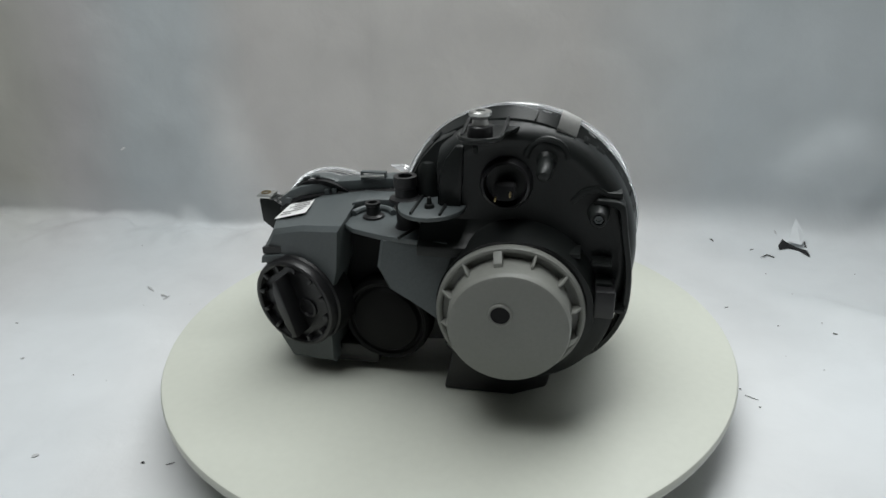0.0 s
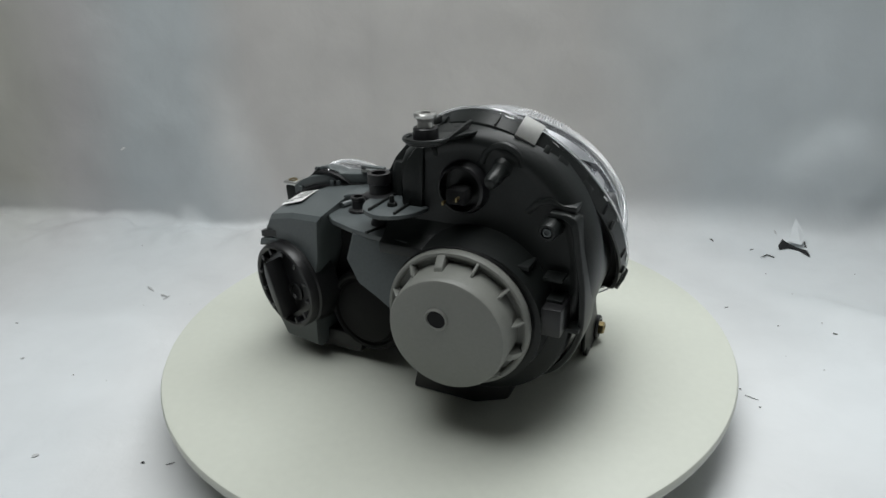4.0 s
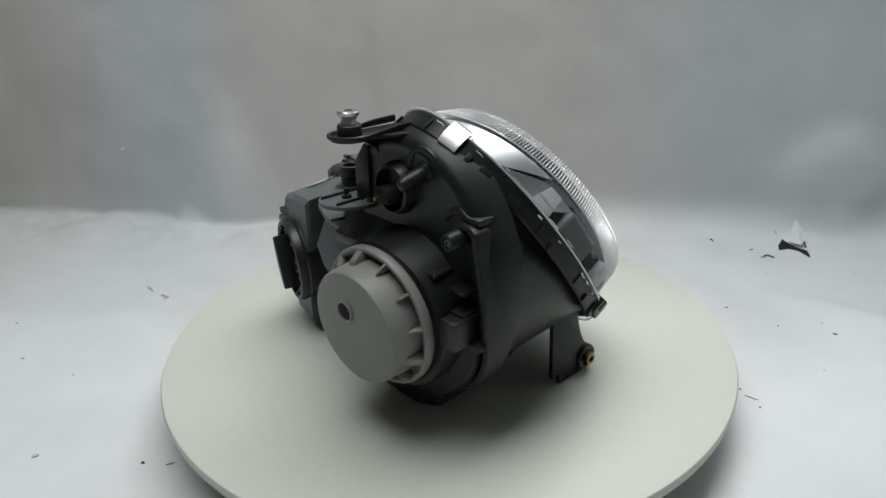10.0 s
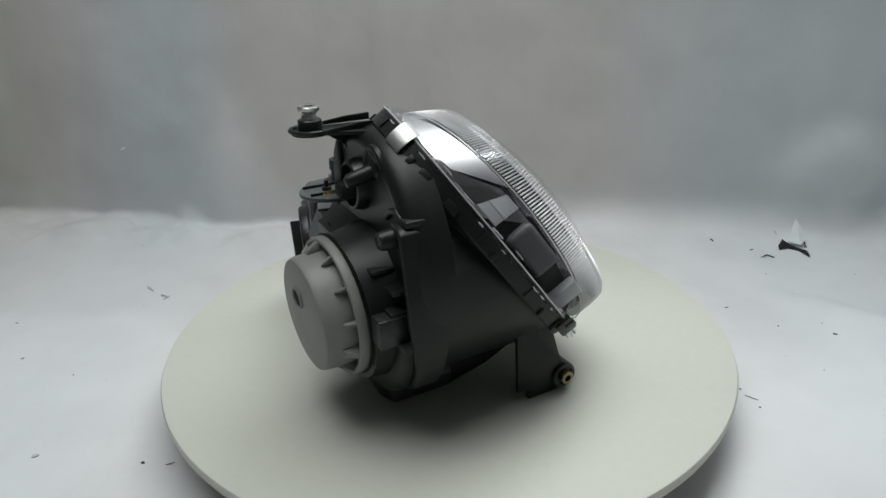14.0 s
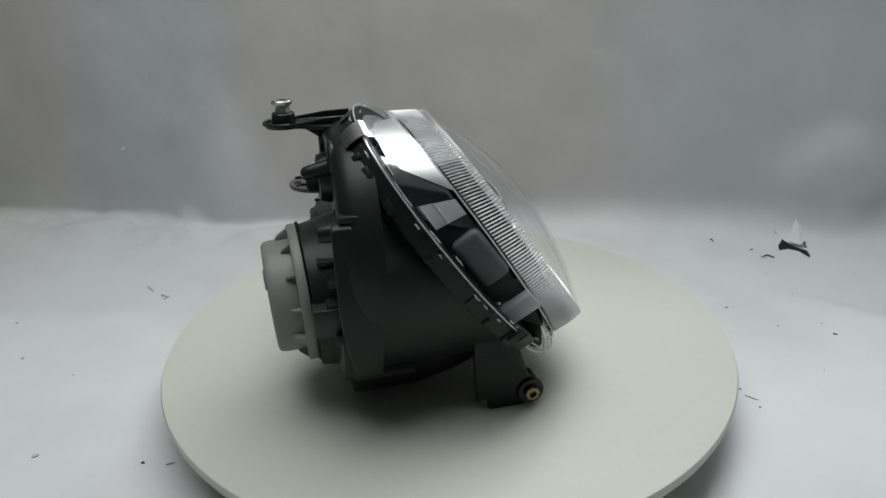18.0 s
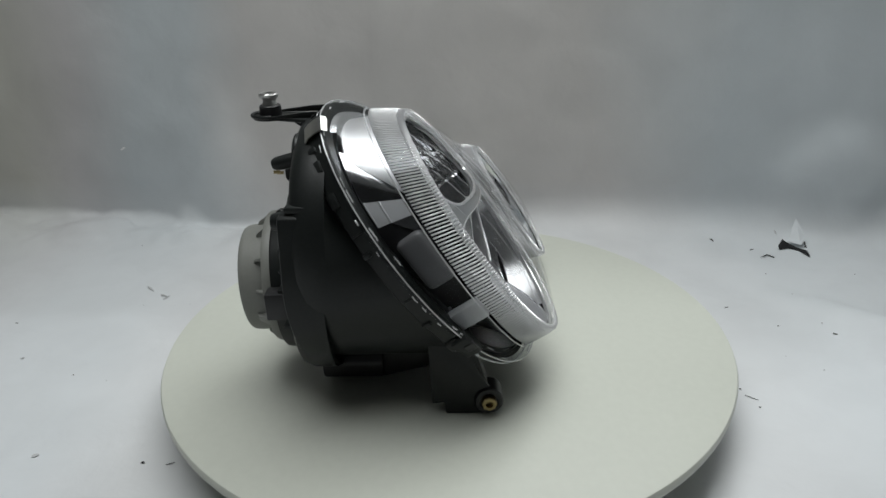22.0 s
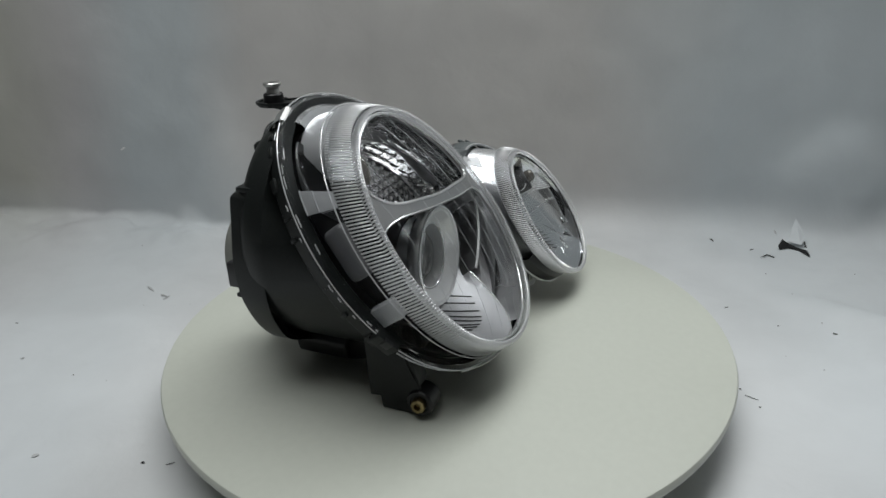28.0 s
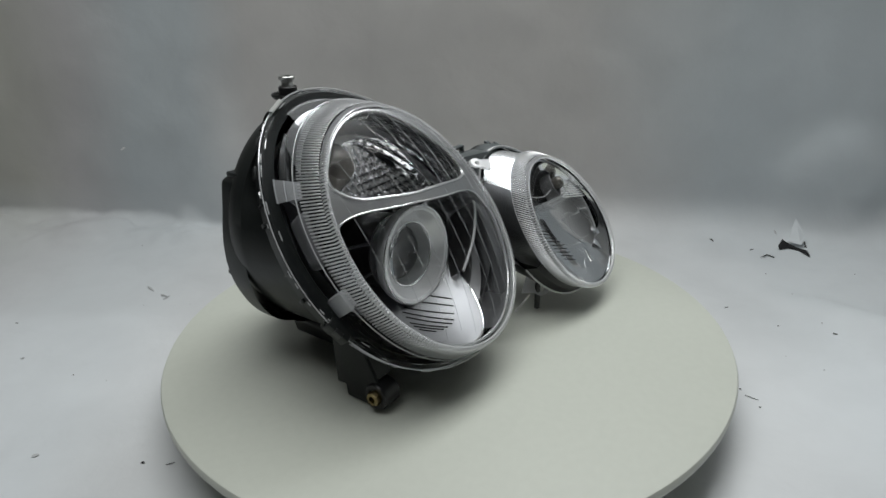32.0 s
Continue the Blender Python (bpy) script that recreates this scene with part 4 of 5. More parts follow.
def interior():
    # dark inner skirt, drawn in at the top where the rim is clear
    pull = lambda a: 0.895 - 0.08 * max(0.0, math.cos(a - radians(108))) - 0.12 * max(0.0, math.cos(a + radians(70)))
    turn = [2 * math.pi * i / N for i in range(N)]
    skirt = part("inner_skirt", loft([[SEAM.at(a, k=pull(a), off=-0.004) for a in turn], [BIG_B.at(a, k=0.925, off=-0.004) for a in turn]], False, False), GLOSS_BLACK, lamp)
    part("side_mirror", sector(20, 52, [lambda a: SEAM.at(a, k=0.905, off=-0.001), lambda a: BIG_B.at(a, k=0.935, off=-0.004)]), SIDE_MIRROR, skirt)
    part("rim_ring", loft([BIG_B.ring(N, k=0.925, off=-0.004), BIG_B.ring(N, k=0.955, off=0.0), [BIG_B.at(a, k=0.955).lerp(BIG_F.at(a, k=0.960), 0.86) for a in turn], [BIG_B.at(a, k=0.935).lerp(BIG_F.at(a, k=0.945), 0.86) for a in turn]], False, False), MIRROR_DARK, skirt, "dark silver rim behind the ridges")
    part("top_reflector", sector(110, 150, [lambda a: SEAM.at(a, k=0.880, off=0.000), lambda a: BIG_B.at(a, k=0.945, off=-0.003)]), BAND, skirt)
    # stippled silver wedge on the outer shoulder
    rows = []
    for i in range(9):
        s = i / 8
        a0, a1 = 46 - 9.5 * s, 112
        rows.append([SEAM.at(radians(a), k=0.885, off=0.002).lerp(BIG_B.at(radians(a), k=0.957, off=0.0), s) for a in (a0 + (a1 - a0) * j / 40 for j in range(41))])
    part("side_reflector", loft(rows, closed=False), STIPPLE, skirt, "stippled silver shoulder")
    part("shoulder_shelf", sector(62, 150, [lambda a: SEAM.at(a, k=0.958, off=-0.001), lambda a: SEAM.at(a, k=0.930, off=0.0025), lambda a: SEAM.at(a, k=0.883, off=0.0020)]), BAND, skirt)
    for deg, mix, size in ((-22, 0.52, (0.008, 0.030, 0.018)),):
        a = radians(deg)
        p = SEAM.at(a, k=0.972).lerp(BIG_B.at(a, k=0.962), mix)
        part("clear_block", box((0, 0, 0), size, turned(p, SEAM.at(a) - SEAM.c, SEAM.at(a + 0.02) - SEAM.at(a)), 0.0015), FROST, skirt)
    rows = []
    for i in range(7):
        f = i / 6
        rows.append([SEAM.at(radians(a), k=0.955, off=0.003).lerp(BIG_B.at(radians(a + 11 + 3 * (1 - q)), k=0.944, off=-0.004), f) for a, q in ((14 + 10 * j / 8, j / 8) for j in range(9))])
    bulge = box((0, 0, 0), (0.048, 0.026, 0.014), turned(SEAM.at(radians(-4), k=0.845, off=0.014), SEAM.at(radians(-2)) - SEAM.at(radians(-6)), SEAM.at(radians(-4)) - SEAM.c), 0.006, None, 4)
    part("projector_shroud", bulge, SHROUD, skirt, "smooth dark grey shroud")
    panel = part("side_panel", loft(rows, closed=False), FROST, skirt, "milky clear panel")
    for f, r in ((0.40, 0.0009), (0.02, 0.0006)):
        part("panel_fold", tube([SEAM.at(radians(14 + 10 * j / 8), k=0.957, off=0.003).lerp(BIG_B.at(radians(25 + 10 * j / 8 + 3 * (1 - j / 8)), k=0.947, off=-0.004), f) for j in range(9)], r, 6), RIDGE, panel)

    # bezel: a thin plate with two openings, arched under the cover
    def face(u, v, down=0.0):
        k2 = min((u / BEZEL.b) ** 2 + (v / BEZEL.a) ** 2, 1.0)
        return BEZEL.uv(u, v, -0.002 + 0.014 * (1 - k2) - down)

    def flat_of(p):
        q = p - BEZEL.c
        return q.dot(BEZEL.h), q.dot(BEZEL.w)

    def held(pts, most=0.950):
        """Keep a loop inside the lens rim."""
        out = []
        for u, v in pts:
            a = math.atan2(v, u)
            for _ in range(3):
                x, y = flat_of(BIG_F.at(a, k=most))
                a += math.atan2(v, u) - math.atan2(y, x)
            k = min(1.0, math.hypot(x, y) / math.hypot(u, v))
            out.append((u * k, v * k, 0))
        return out

    rim = [flat_of(BIG_F.at(2 * math.pi * i / 96, k=0.966)) for i in range(96)]
    up = smooth_loop(held([(0.056, 0.105), (0.078, 0.081), (0.0790, 0.060), (0.064, 0.0440), (0.036, 0.0355), (0.005, 0.0295), (-0.030, 0.0275), (-0.064, 0.0265), (-0.080, 0.0330),
                           (-0.0740, 0.058), (-0.046, 0.091), (-0.018, 0.112), (0.008, 0.121), (0.033, 0.119)]))
    low = smooth_loop(held([(0.098, 0.011), (0.092, 0.0290), (0.070, 0.0320), (0.029, 0.0240), (-0.024, 0.0165), (-0.074, 0.0110), (-0.090, -0.012), (-0.086, -0.045), (-0.073, -0.079),
                            (-0.052, -0.108), (-0.025, -0.122), (0.014, -0.122), (0.047, -0.110), (0.066, -0.094), (0.088, -0.056), (0.099, -0.0145)]))
    bm = bmesh.new()
    edges = []
    for lp in (rim, [(p.x, p.y) for p in up], [(p.x, p.y) for p in low]):
        vs = [bm.verts.new((u, v, 0)) for u, v in lp]
        edges += [bm.edges.new((vs[i], vs[(i + 1) % len(vs)])) for i in range(len(vs))]
    bmesh.ops.triangle_fill(bm, edges=edges, use_beauty=True)
    bmesh.ops.subdivide_edges(bm, edges=[e for e in bm.edges if e.calc_length() > 0.010], cuts=2)
    got = bmesh.ops.extrude_face_region(bm, geom=bm.faces[:])
    low_side = {g for g in got["geom"] if isinstance(g, bmesh.types.BMVert)}
    for v in bm.verts:
        v.co = face(v.co.x, v.co.y, 0.004 if v in low_side else 0.0)
    bez = part("bezel", bm, SATIN, lamp, "satin silver inner bezel")
    part("upper_trim", tube([face(p.x, p.y, 0.0002) for p in up], 0.0016, 8, True), TRIM, bez)
    part("lower_trim", tube([face(p.x, p.y, 0.0002) for p in low], 0.0009, 8, True), TRIM, bez)
    # upper reflector: smooth curved wall, then rows of small pillows
    mx, my = -0.004, 0.070
    fine = smooth_loop([Vector(p) for p in up], 3)
    wall = []
    for r in range(33):
        f = r / 32
        row = []
        for i, p in enumerate(fine):
            bulge = 0.016 * (abs(math.sin(math.pi * i / 6)) * abs(math.sin(math.pi * r / 5))) if 3 < r < 29 else 0.0
            k = 1 - 0.20 * f ** 2.6 - bulge
            row.append(face(mx + (p.x - mx) * k, my + (p.y - my) * k, 0.004 + 0.052 * f))
        wall.append(row)
    ref = part("upper_reflector", loft(wall, False, False), REFLECT, lamp, "chrome reflector with small facets")
    edge = [(mx + (p.x - mx) * 0.87, my + (p.y - my) * 0.87) for p in up]

    def inside(x, y):
        hit = False
        for i in range(len(edge)):
            (x0, y0), (x1, y1) = edge[i - 1], edge[i]
            if (y0 > y) != (y1 > y) and x < x0 + (y - y0) * (x1 - x0) / (y1 - y0):
                hit = not hit
        return hit

    bm, grid, step = bmesh.new(), {}, 0.0013
    for i in range(-60, 61):
        for j in range(0, 90):
            x, y = i * step, 0.015 + j * step
            if inside(x, y):
                q = ((x - mx) / 0.075) ** 2 + ((y - my) / 0.045) ** 2
                pillow = abs(math.sin(math.pi * x / 0.0086)) * abs(math.sin(math.pi * y / 0.0076))
                grid[i, j] = bm.verts.new(BEZEL.uv(x, y, -0.060 + 0.012 * q + 0.0017 * pillow))
    for (i, j), v in grid.items():
        quad = [grid.get(k) for k in ((i, j), (i + 1, j), (i + 1, j + 1), (i, j + 1))]
        if all(quad):
            bm.faces.new(quad)
    part("facets", bm, REFLECT, ref, smooth=50)
    part("bulb_shade", lathe(BEZEL.uv(0.034, 0.088, -0.048), BEZEL.n, [(0.0225, -0.004), (0.0215, 0.010), (0.018, 0.020), (0.010, 0.026), (0.001, 0.028)], 32), SMOKE, ref, "smoky bulb hood")
    # projector
    pc, ax = Vector((0.081, 0.0267, 0.1234)), (0, 0.995, 0.099)
    ring = part("projector_ring", lathe(pc, ax, [(0.0455, -0.010), (0.0474, -0.004), (0.0474, -0.001), (0.0466, 0.0012), (0.0452, 0.0016), (0.0440, 0.0006), (0.0420, 0.0004), (0.0318, -0.0080), (0.0302, -0.0085), (0.0296, -0.012), (0.0290, -0.030), (0.0330, -0.030), (0.0445, -0.012)], 96, False, False), RING, lamp, "satin silver projector ring")
    part("inner_edge", tube(circle(pc + Vector(ax) * -0.0082, ax, 0.0306, 72), 0.0010, 8, True), TRIM, ring)
    part("outer_edge", tube(circle(pc + Vector(ax) * 0.0006, ax, 0.0464, 96), 0.0009, 8, True), TRIM, ring)
    part("projector_tube", lathe(pc, ax, [(0.036, -0.10), (0.036, -0.028), (0.030, -0.027), (0.030, -0.05), (0.001, -0.05)], 48), SATIN_DARK, ring)
    part("projector_lens", lathe(pc, ax, [(0.001, -0.034), (0.0285, -0.032), (0.0285, -0.028), (0.025, -0.019), (0.018, -0.013), (0.009, -0.0105), (0.001, -0.010)], 48, True, False), GLASS, ring)
    part("bar", tube([(0.112, -0.005, 0.138), (0.165, -0.012, 0.146)], 0.0022, 8), CHROME, ring)
    part("bar", tube([(0.112, 0.0, 0.112), (0.165, 0.004, 0.112)], 0.0016, 8), CHROME, ring)
    # lower reflector: a spoon-shaped tray under the ring, slit along its run
    def tray(x, t):
        q = (x - 0.088) / 0.083
        reach = 0.117 - (0.095 if q < 0 else 0.05) * q * q
        return Vector((x, -0.02 + t * reach, 0.092 - 0.034 * t + 0.036 * q * q))

    rows = [[tray(-0.012 + 0.165 * j / 40, i / 24) for j in range(41)] for i in range(25)]
    low_r = part("lower_reflector", loft(rows, closed=False), TRAY, lamp, "silver fluted lower reflector")
    part("front_edge", tube([tray(-0.012 + 0.165 * j / 40, 1.0) for j in range(41)], 0.0009, 6), CHROME, low_r)
    for x0, f0, x1, f1 in ((0.076, 0.046, 0.059, 0.070), (0.090, 0.046, 0.066, 0.076), (0.106, 0.0485, 0.074, 0.083), (0.1136, 0.053, 0.0813, 0.0875), (0.1175, 0.060, 0.087, 0.0897),
                           (0.1216, 0.068, 0.094, 0.0902), (0.1225, 0.073, 0.1004, 0.0897), (0.1218, 0.0787, 0.1094, 0.0881)):
        pts = []
        for j in range(6):
            x, f = x0 + (x1 - x0) * j / 5, f0 + (f1 - f0) * j / 5
            q = (x - 0.088) / 0.083
            pts.append(tray(x, f / (0.117 - (0.095 if q < 0 else 0.05) * q * q)) + Vector((0, 0, 0.0004)))
        part("slit", tube(pts, 0.0006, 6), DARK, low_r)
    # inner side walls: a curved chrome cheek with a bright folded edge
    side = [[face(p.x * k, p.y * k, 0.004 + d) for p in low[22:62]] for k, d in ((1.0, 0.0), (0.985, 0.012), (0.94, 0.030), (0.87, 0.050))]
    cheek = part("side_reflector", loft(side, closed=False), CHEEK, lamp)
    fold = smooth_loop([BEZEL.uv(u, v, o) for u, v, o in ((-0.086, 0.006, -0.006), (-0.083, -0.012, -0.012), (-0.070, -0.032, -0.018), (-0.054, -0.046, -0.022), (-0.042, -0.056, -0.026))], 5, False)
    part("folded_edge", tube(fold, 0.0014, 8), RING, cheek)
    part("cheek_panel", loft([fold, [p + BEZEL.n * -0.03 + BEZEL.h * 0.006 for p in fold]], closed=False), SATIN_DARK, cheek)
    fold2 = [p + BEZEL.h * -0.009 + BEZEL.n * -0.006 for p in fold]
    part("folded_edge", tube(fold2, 0.0009, 8), RING, cheek)
    part("inner_bucket", loft([BIG_F.ring(N, k=0.84, off=-0.03), SEAM.ring(N, k=0.74, off=-0.012), back_ring(BODY, -0.095, 0.082, 0.092)], False, True), SATIN_DARK, lamp)
    # small lamp: a stepped bowl whose sectors meet in fine creases
    rng = random.Random(8)
    jit = [rng.uniform(-0.0028, 0.0028) for _ in range(9)]
    rings = []
    for k, d in ((0.95, 0.0), (0.90, 0.009), (0.80, 0.018), (0.66, 0.027), (0.50, 0.034), (0.32, 0.039), (0.20, 0.041)):
        rg = SMALL_F.ring(72, k=k, off=-0.004, shift=(0.004 * d / 0.041, -d, d * 0.25))
        rings.append([p + Vector((0, jit[i // 8] * math.sin(math.pi * min(d / 0.02, 1.0) / 2), 0)) for i, p in enumerate(rg)])
    bowl = part("small_reflector", loft(rings, False, True), BOWL, lamp, "chrome reflector bowl", smooth=25)
    def plate(pts, off, depth):
        """A small flat panel with thickness, set behind the small lens."""
        return loft([[SMALL_F.uv(u, v, off - d) for u, v in pts] for d in (0.0, depth)])

    def strand(pts, off, r, per=3):
        return tube(smooth_loop([SMALL_F.uv(u, v, off) for u, v in pts], per, False), r, 6)

    for i in range(9):
        f = i / 8
        a = SMALL_F.uv(-0.0200 - 0.0300 * f, 0.0262 + 0.0135 * f, -0.010)
        b = SMALL_F.uv(-0.0700 + 0.0090 * f, 0.0133 + 0.0260 * f, -0.008)
        part("flute", tube([a, (a + b) / 2 - SMALL_F.n * 0.0015, b], 0.0006, 6), RING, bowl)
    part("wedge_edge", strand([(-0.0508, 0.0528), (-0.0600, 0.0400), (-0.0670, 0.0260), (-0.0700, 0.0137)], -0.0075, 0.0012), TRIM, bowl)
    part("side_slot", plate([(0.0420, 0.0530), (0.0355, 0.0436), (0.0400, 0.0330), (0.0440, 0.0249), (0.0574, 0.0112), (0.0610, 0.0230), (0.0560, 0.0396)], -0.0105, 0.004), GLOSS_BLACK, bowl)
    part("fold", strand([(0.0407, 0.0475), (0.0270, 0.0405), (0.0086, 0.0374), (-0.0060, 0.0400)], -0.012, 0.0007), TRIM, bowl)
    part("crease", strand([(-0.0020, 0.0072), (-0.0160, 0.0078), (-0.0240, 0.0040), (-0.0310, 0.0012), (-0.0430, 0.0032), (-0.0550, 0.0003), (-0.0690, -0.0030)], -0.011, 0.0006, 1), TRIM, bowl)
    part("crease", strand([(-0.0020, 0.0048), (-0.0090, -0.0110), (-0.0200, -0.0270), (-0.0390, -0.0290)], -0.013, 0.0005, 2), TRIM, bowl)
    for i in range(9):
        f = i / 8
        u, v = 0.0530 - 0.0230 * f, 0.0080 - 0.0440 * f
        part("slit", strand([(u, v), (u - 0.009, v - 0.0035), (u - 0.0180 - 0.004 * math.sin(3 * f), v - 0.0080)], -0.0125, 0.0006), DARK, bowl)
    for at, turn_by, size in (((-0.030, -0.052), 20, 0.0105), ((-0.050, -0.044), -25, 0.0085), ((-0.010, -0.060), 50, 0.0080), ((-0.058, -0.030), 10, 0.0060)):
        ca, sa = math.cos(radians(turn_by)) * size, math.sin(radians(turn_by)) * size
        tile = [(at[0] + x * ca - y * sa, at[1] + x * sa + y * ca) for x, y in ((-1, -0.7), (1, -0.8), (0.9, 0.7), (-0.8, 0.8))]
        part("facet", loft([[SMALL_F.uv(u, v, -0.009 - 0.30 * (v - at[1] + size)) for u, v in tile], [SMALL_F.uv(u, v, -0.012 - 0.30 * (v - at[1] + size)) for u, v in tile]]), BOWL, bowl)
    bulb_at, bulb_axis = SMALL_F.uv(-0.026, 0.0440, -0.020), SMALL_F.n - SMALL_F.h * 0.35
    part("bulb_shield", lathe(bulb_at, bulb_axis, [(0.0150, -0.01), (0.0150, 0.004), (0.0135, 0.005), (0.0125, -0.004), (0.001, -0.004)], 32), SHROUD, bowl)
    part("bulb", lathe(bulb_at, bulb_axis, [(0.0075, -0.004), (0.0075, 0.010), (0.0050, 0.014), (0.001, 0.0145)], 20), SMOKE, bowl, "dark bulb tip")
    srim = part("small_rim", loft([SMALL_F.ring(64, k=0.982, off=-0.008), SMALL_F.ring(64, k=0.985, off=-0.009), small_ring(64, -0.020, k=0.985), small_ring(64, -0.055)], False, False), TRIM, lamp)
    part("rim_face", loft([SMALL_F.ring(64, k=0.945, off=-0.006), SMALL_F.ring(64, k=0.965, off=-0.005), SMALL_F.ring(64, k=0.982, off=-0.008)], False, False), SATIN_DARK, srim)
    band = lambda k, y: (lambda a: small_body(a, y, k=k, grow=0.001))
    part("band_back", loft([SMALL_F.ring(64, k=0.975, grow=0.0008, off=-0.003), small_ring(64, -0.0195, k=0.990, grow=0.0008)], False, False), MIRROR_DARK, srim)
    part("stippled_side", sector(-42, 34, [band(0.988, -0.021), band(1.0, -0.055)]), STIPPLE_DARK, srim)
    shell_row = lambda g, y, z: [small_body(radians(a), y, grow=g, lift=z) for a in range(-140, -29, 5)]
    part("lower_shell", loft([shell_row(-0.002, -0.018, 0.0), shell_row(0.006, -0.024, -0.004), shell_row(0.010, -0.034, -0.006), shell_row(0.008, -0.052, -0.004)], closed=False), BLACK, srim)
    part("shell_rim", tube(shell_row(0.0105, -0.034, -0.0065), 0.0011, 6), RIDGE, srim)
    part("wire_hook", tube(smooth_loop([(-0.083, 0.058, 0.0190), (-0.079, 0.055, 0.0125), (-0.067, 0.055, 0.0088), (-0.0585, 0.055, 0.0080), (-0.0570, 0.055, 0.0098), (-0.066, 0.055, 0.0118), (-0.0765, 0.057, 0.0165), (-0.079, 0.058, 0.0205)], 4, False), 0.0008, 6), STEEL, srim, "thin bent steel wire hook")
    part("peg", lathe((-0.083, 0.068, 0.0050), (0, 0, 1), [(0.0026, 0), (0.0034, 0.001), (0.0034, 0.010), (0.0030, 0.032)], 14), BLACK, srim)
    part("dark_side", sector(-150, -42, [band(0.988, -0.021), band(1.0, -0.055)]), BLACK, srim)


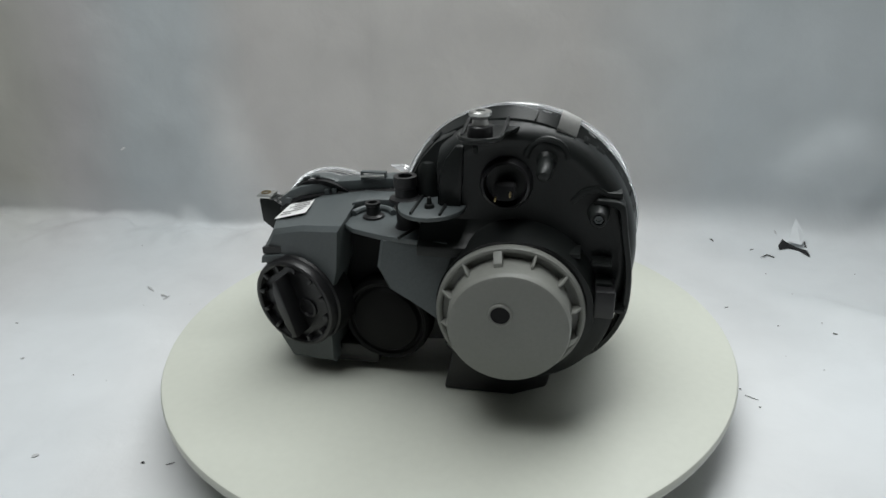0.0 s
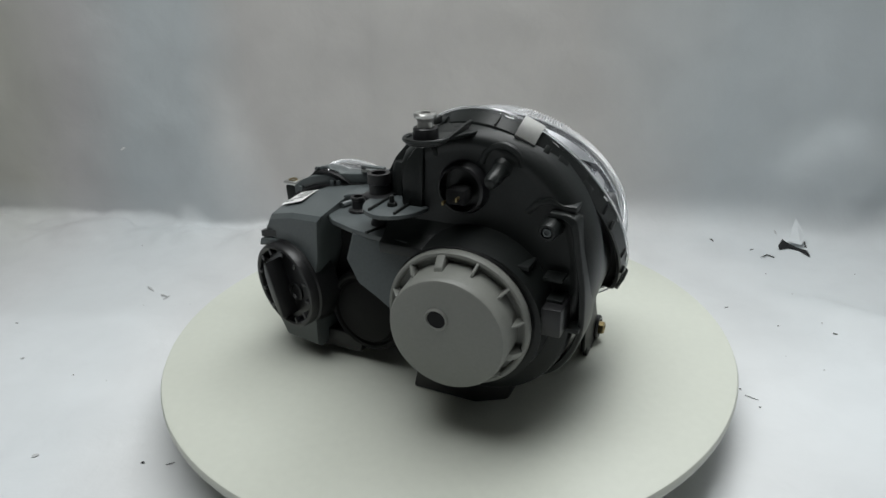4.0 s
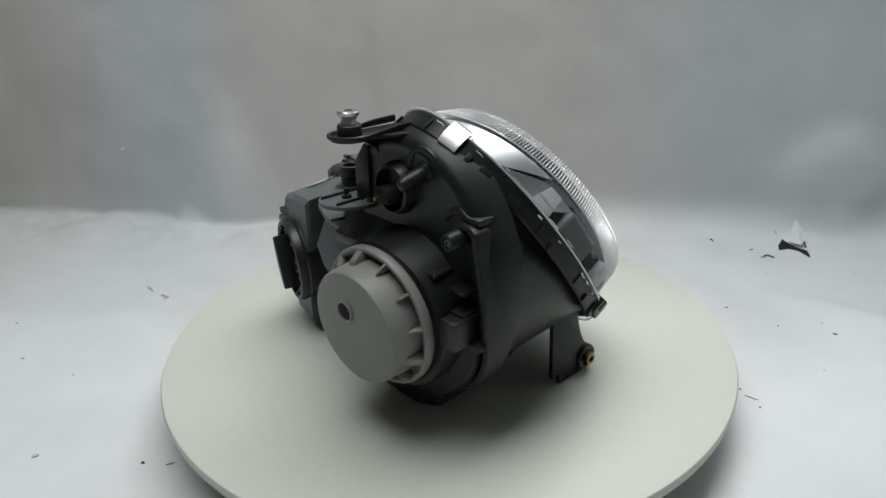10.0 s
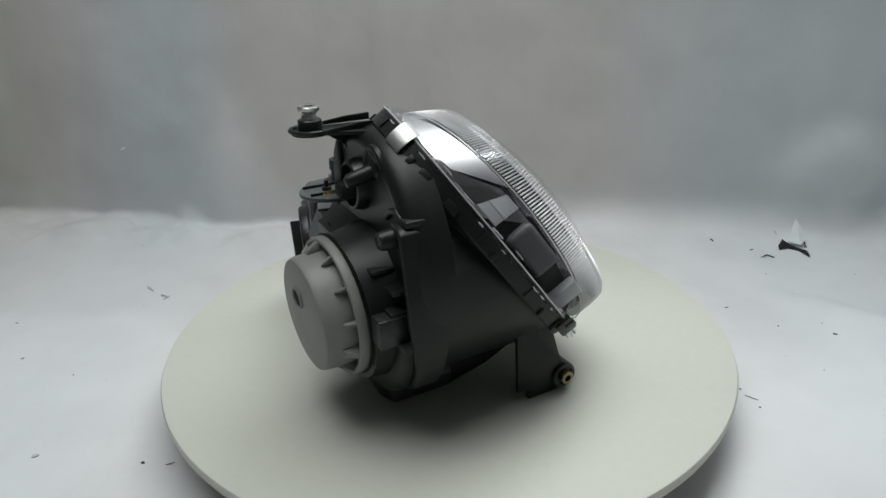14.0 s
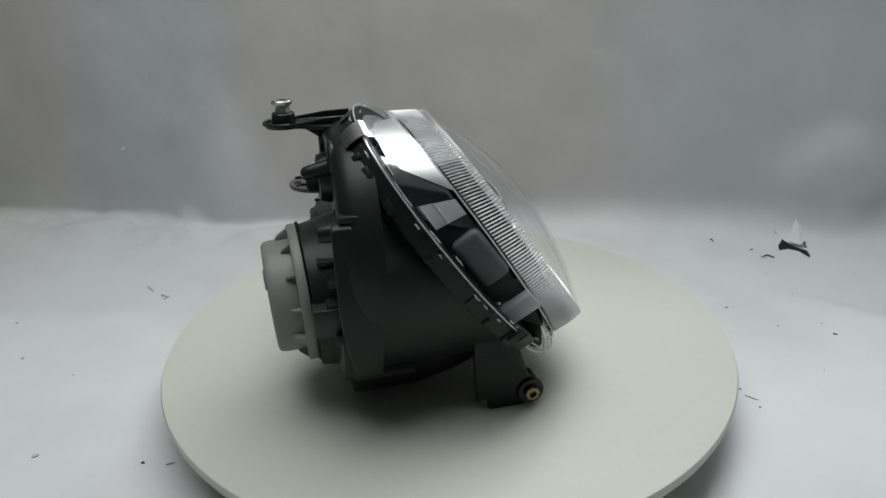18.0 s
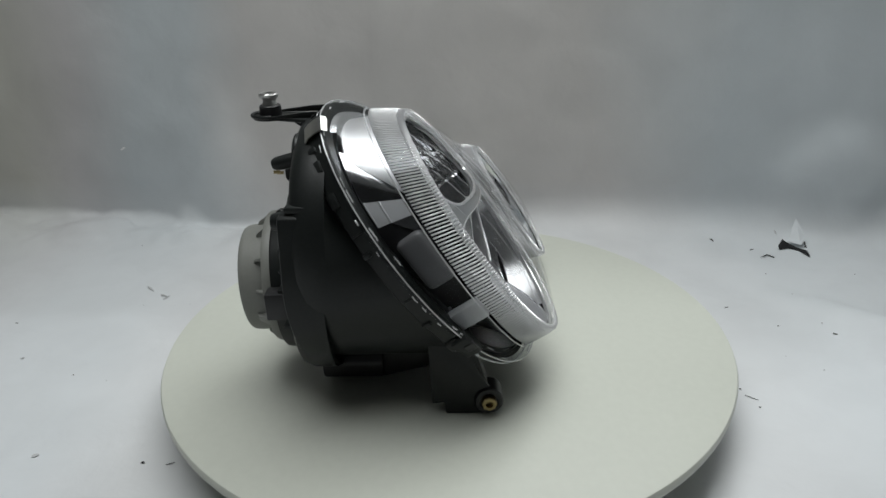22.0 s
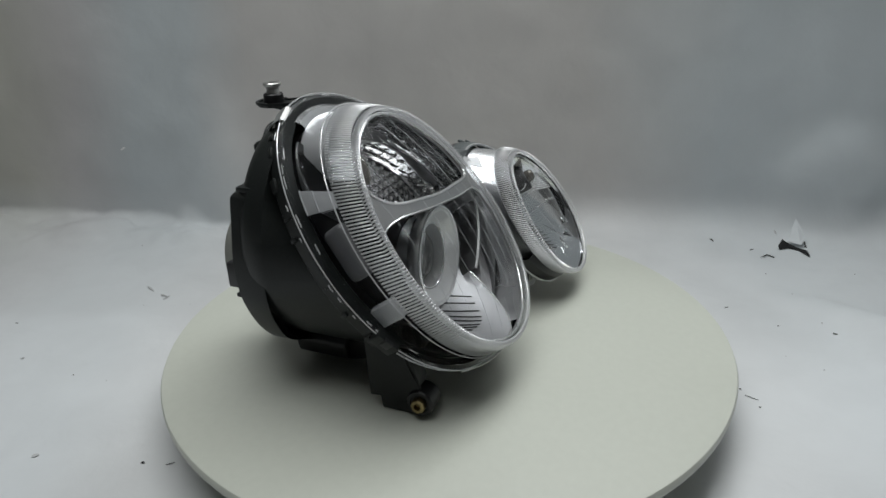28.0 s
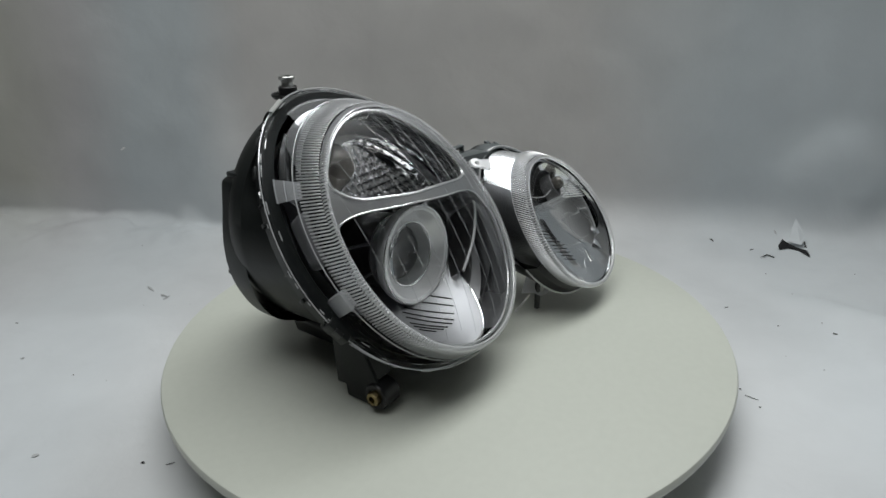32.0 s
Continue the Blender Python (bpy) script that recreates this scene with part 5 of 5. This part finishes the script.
def fittings():
    arm = part("top_arm", prism([(0.0605 + 0.0155 * math.cos(a), -0.1507 + 0.0155 * math.sin(a)) for a in (radians(q) for q in range(150, 391, 12))] + [(0.088, -0.112), (0.092, -0.090), (0.052, -0.090), (0.050, -0.115)], "z", 0.2500, 0.2530, 0.0008), HOUSING, lamp)
    part("web", prism([(-0.142, 0.2505), (-0.100, 0.2505), (-0.100, 0.222), (-0.116, 0.222), (-0.121, 0.236)], "x", 0.050, 0.054, 0.0008), HOUSING, arm)
    part("lip", tube([Vector((0.0605 + 0.0160 * math.cos(q), -0.1507 + 0.0160 * math.sin(q), 0.2535)) for q in (radians(d) for d in range(165, 376, 10))], 0.0018, 8), HOUSING, arm)
    for x in (0.0460, 0.0765):
        part("rib", prism([(-0.148, 0.2528), (-0.095, 0.2528), (-0.095, 0.2585), (-0.116, 0.2580), (-0.146, 0.2545)], "x", x - 0.0012, x + 0.0012, 0.0004), HOUSING, arm)
    part("stud_seat", lathe((0.0606, -0.1507, 0.2525), (0, 0, 1), [(0.0098, 0), (0.0094, 0.0085), (0.0085, 0.0095), (0.001, 0.0095)], 28), BLACK, arm)
    part("stud", lathe((0.0606, -0.1507, 0.2620), (0, 0, 1), [(0.0062, 0), (0.0058, 0.004), (0.0068, 0.0058), (0.0084, 0.0070), (0.0086, 0.0092), (0.0078, 0.0102), (0.0040, 0.0102), (0.0036, 0.0090), (0.001, 0.0090)], 32), STEEL, arm, "zinc-plated steel adjuster stud")
    leg = part("side_leg", prism([(-0.0165, 0.090), (-0.0135, 0.0120), (-0.0030, 0.0130), (-0.0015, 0.0010), (0.031, 0.0010), (0.041, 0.0026), (0.0472, 0.0090), (0.0478, 0.0190), (0.0430, 0.0262), (0.0365, 0.0290), (0.0245, 0.0520), (0.019, 0.090)], "x", 0.1540, 0.1585, 0.0010), HOUSING, lamp)
    part("web", prism([(0.012, 0.080), (0.020, 0.080), (0.036, 0.030), (0.030, 0.026)], "x", 0.138, 0.156, 0.001), HOUSING, leg)
    part("bush", lathe((0.158, 0.0367, 0.0155), (1, 0, 0), [(0.0128, -0.016), (0.0128, 0.0020), (0.0118, 0.0036), (0.0088, 0.0036), (0.0084, 0.002)], 36), BLACK, leg)
    part("nut", lathe((0.158, 0.0367, 0.0155), (1, 0, 0), [(0.0068, 0), (0.0068, 0.0075), (0.0060, 0.0085), (0.0036, 0.0085), (0.0034, 0.004), (0.001, 0.004)], 8), BRASS, leg, "brass threaded nut")
    part("foot", prism([(0.020, 0.0005), (0.085, 0.0005), (0.116, 0.013), (0.120, 0.03), (0.10, 0.06), (0.03, 0.05)], "y", -0.118, -0.060, 0.003), BLACK, lamp)
    part("keel", prism([(-0.062, 0.010), (-0.020, 0.020), (0.020, 0.038), (0.020, 0.06), (-0.062, 0.06)], "x", 0.085, 0.112, 0.002), BLACK, lamp)
    part("post_stem", lathe((-0.0120, -0.1020, 0.1570), (0, 0, 1), [(0.012, 0), (0.0095, 0.006), (0.0095, 0.028)], 20), BLACK, lamp)
    for c in ((-0.0495, -0.0830, 0.1580), (-0.0115, -0.1045, 0.1845)):
        k = 1.0 if c[0] < -0.03 else 1.45
        part("post", lathe(c, (0, 0, 1), [(0.0105 * k, 0), (0.0100 * k, 0.0025), (0.0066 * k, 0.004), (0.0062 * k, 0.0115), (0.0072 * k, 0.0125), (0.0070 * k, 0.0150 * k), (0.0045 * k, 0.0150 * k), (0.0042 * k, 0.012), (0.001, 0.012)], 20), BLACK, lamp, "black adjuster post")
    # bracket with a square nut beside the small lamp
    br = part("side_bracket", prism([(-0.212, 0.1385), (-0.194, 0.1385), (-0.180, 0.128), (-0.176, 0.100), (-0.196, 0.100), (-0.211, 0.112)], "y", 0.006, 0.026, 0.002), HOUSING, lamp)
    part("square_nut", box((-0.2065, 0.0165, 0.1405), (0.017, 0.019, 0.004), pose(0, 0, 0, 0, 0, 0), 0.0008), STEEL, br)
    part("thread", lathe((-0.2075, 0.0165, 0.1425), (0, 0, 1), [(0.0055, -0.001), (0.0055, 0.0008), (0.0035, 0.0008), (0.0033, -0.0005), (0.001, -0.0005)], 20), BRASS, br)
    part("spring", tube([Vector((-0.186 + 0.004 * math.cos(q), 0.004 + 0.0011 * i, 0.137 + 0.004 * math.sin(q))) for i, q in enumerate(j * 0.7 for j in range(26))], 0.0007, 6), STEEL, br)


main_housing()
caps()
small_housing()
lenses()
interior()
fittings()


def motions():
    for ob, start in ((lamp, -12.0), (table, 0.0)):
        walk(ob, [(t, pose(0, 0, 0, 0, 0, start - a)) for t, a in TURN])


motions()
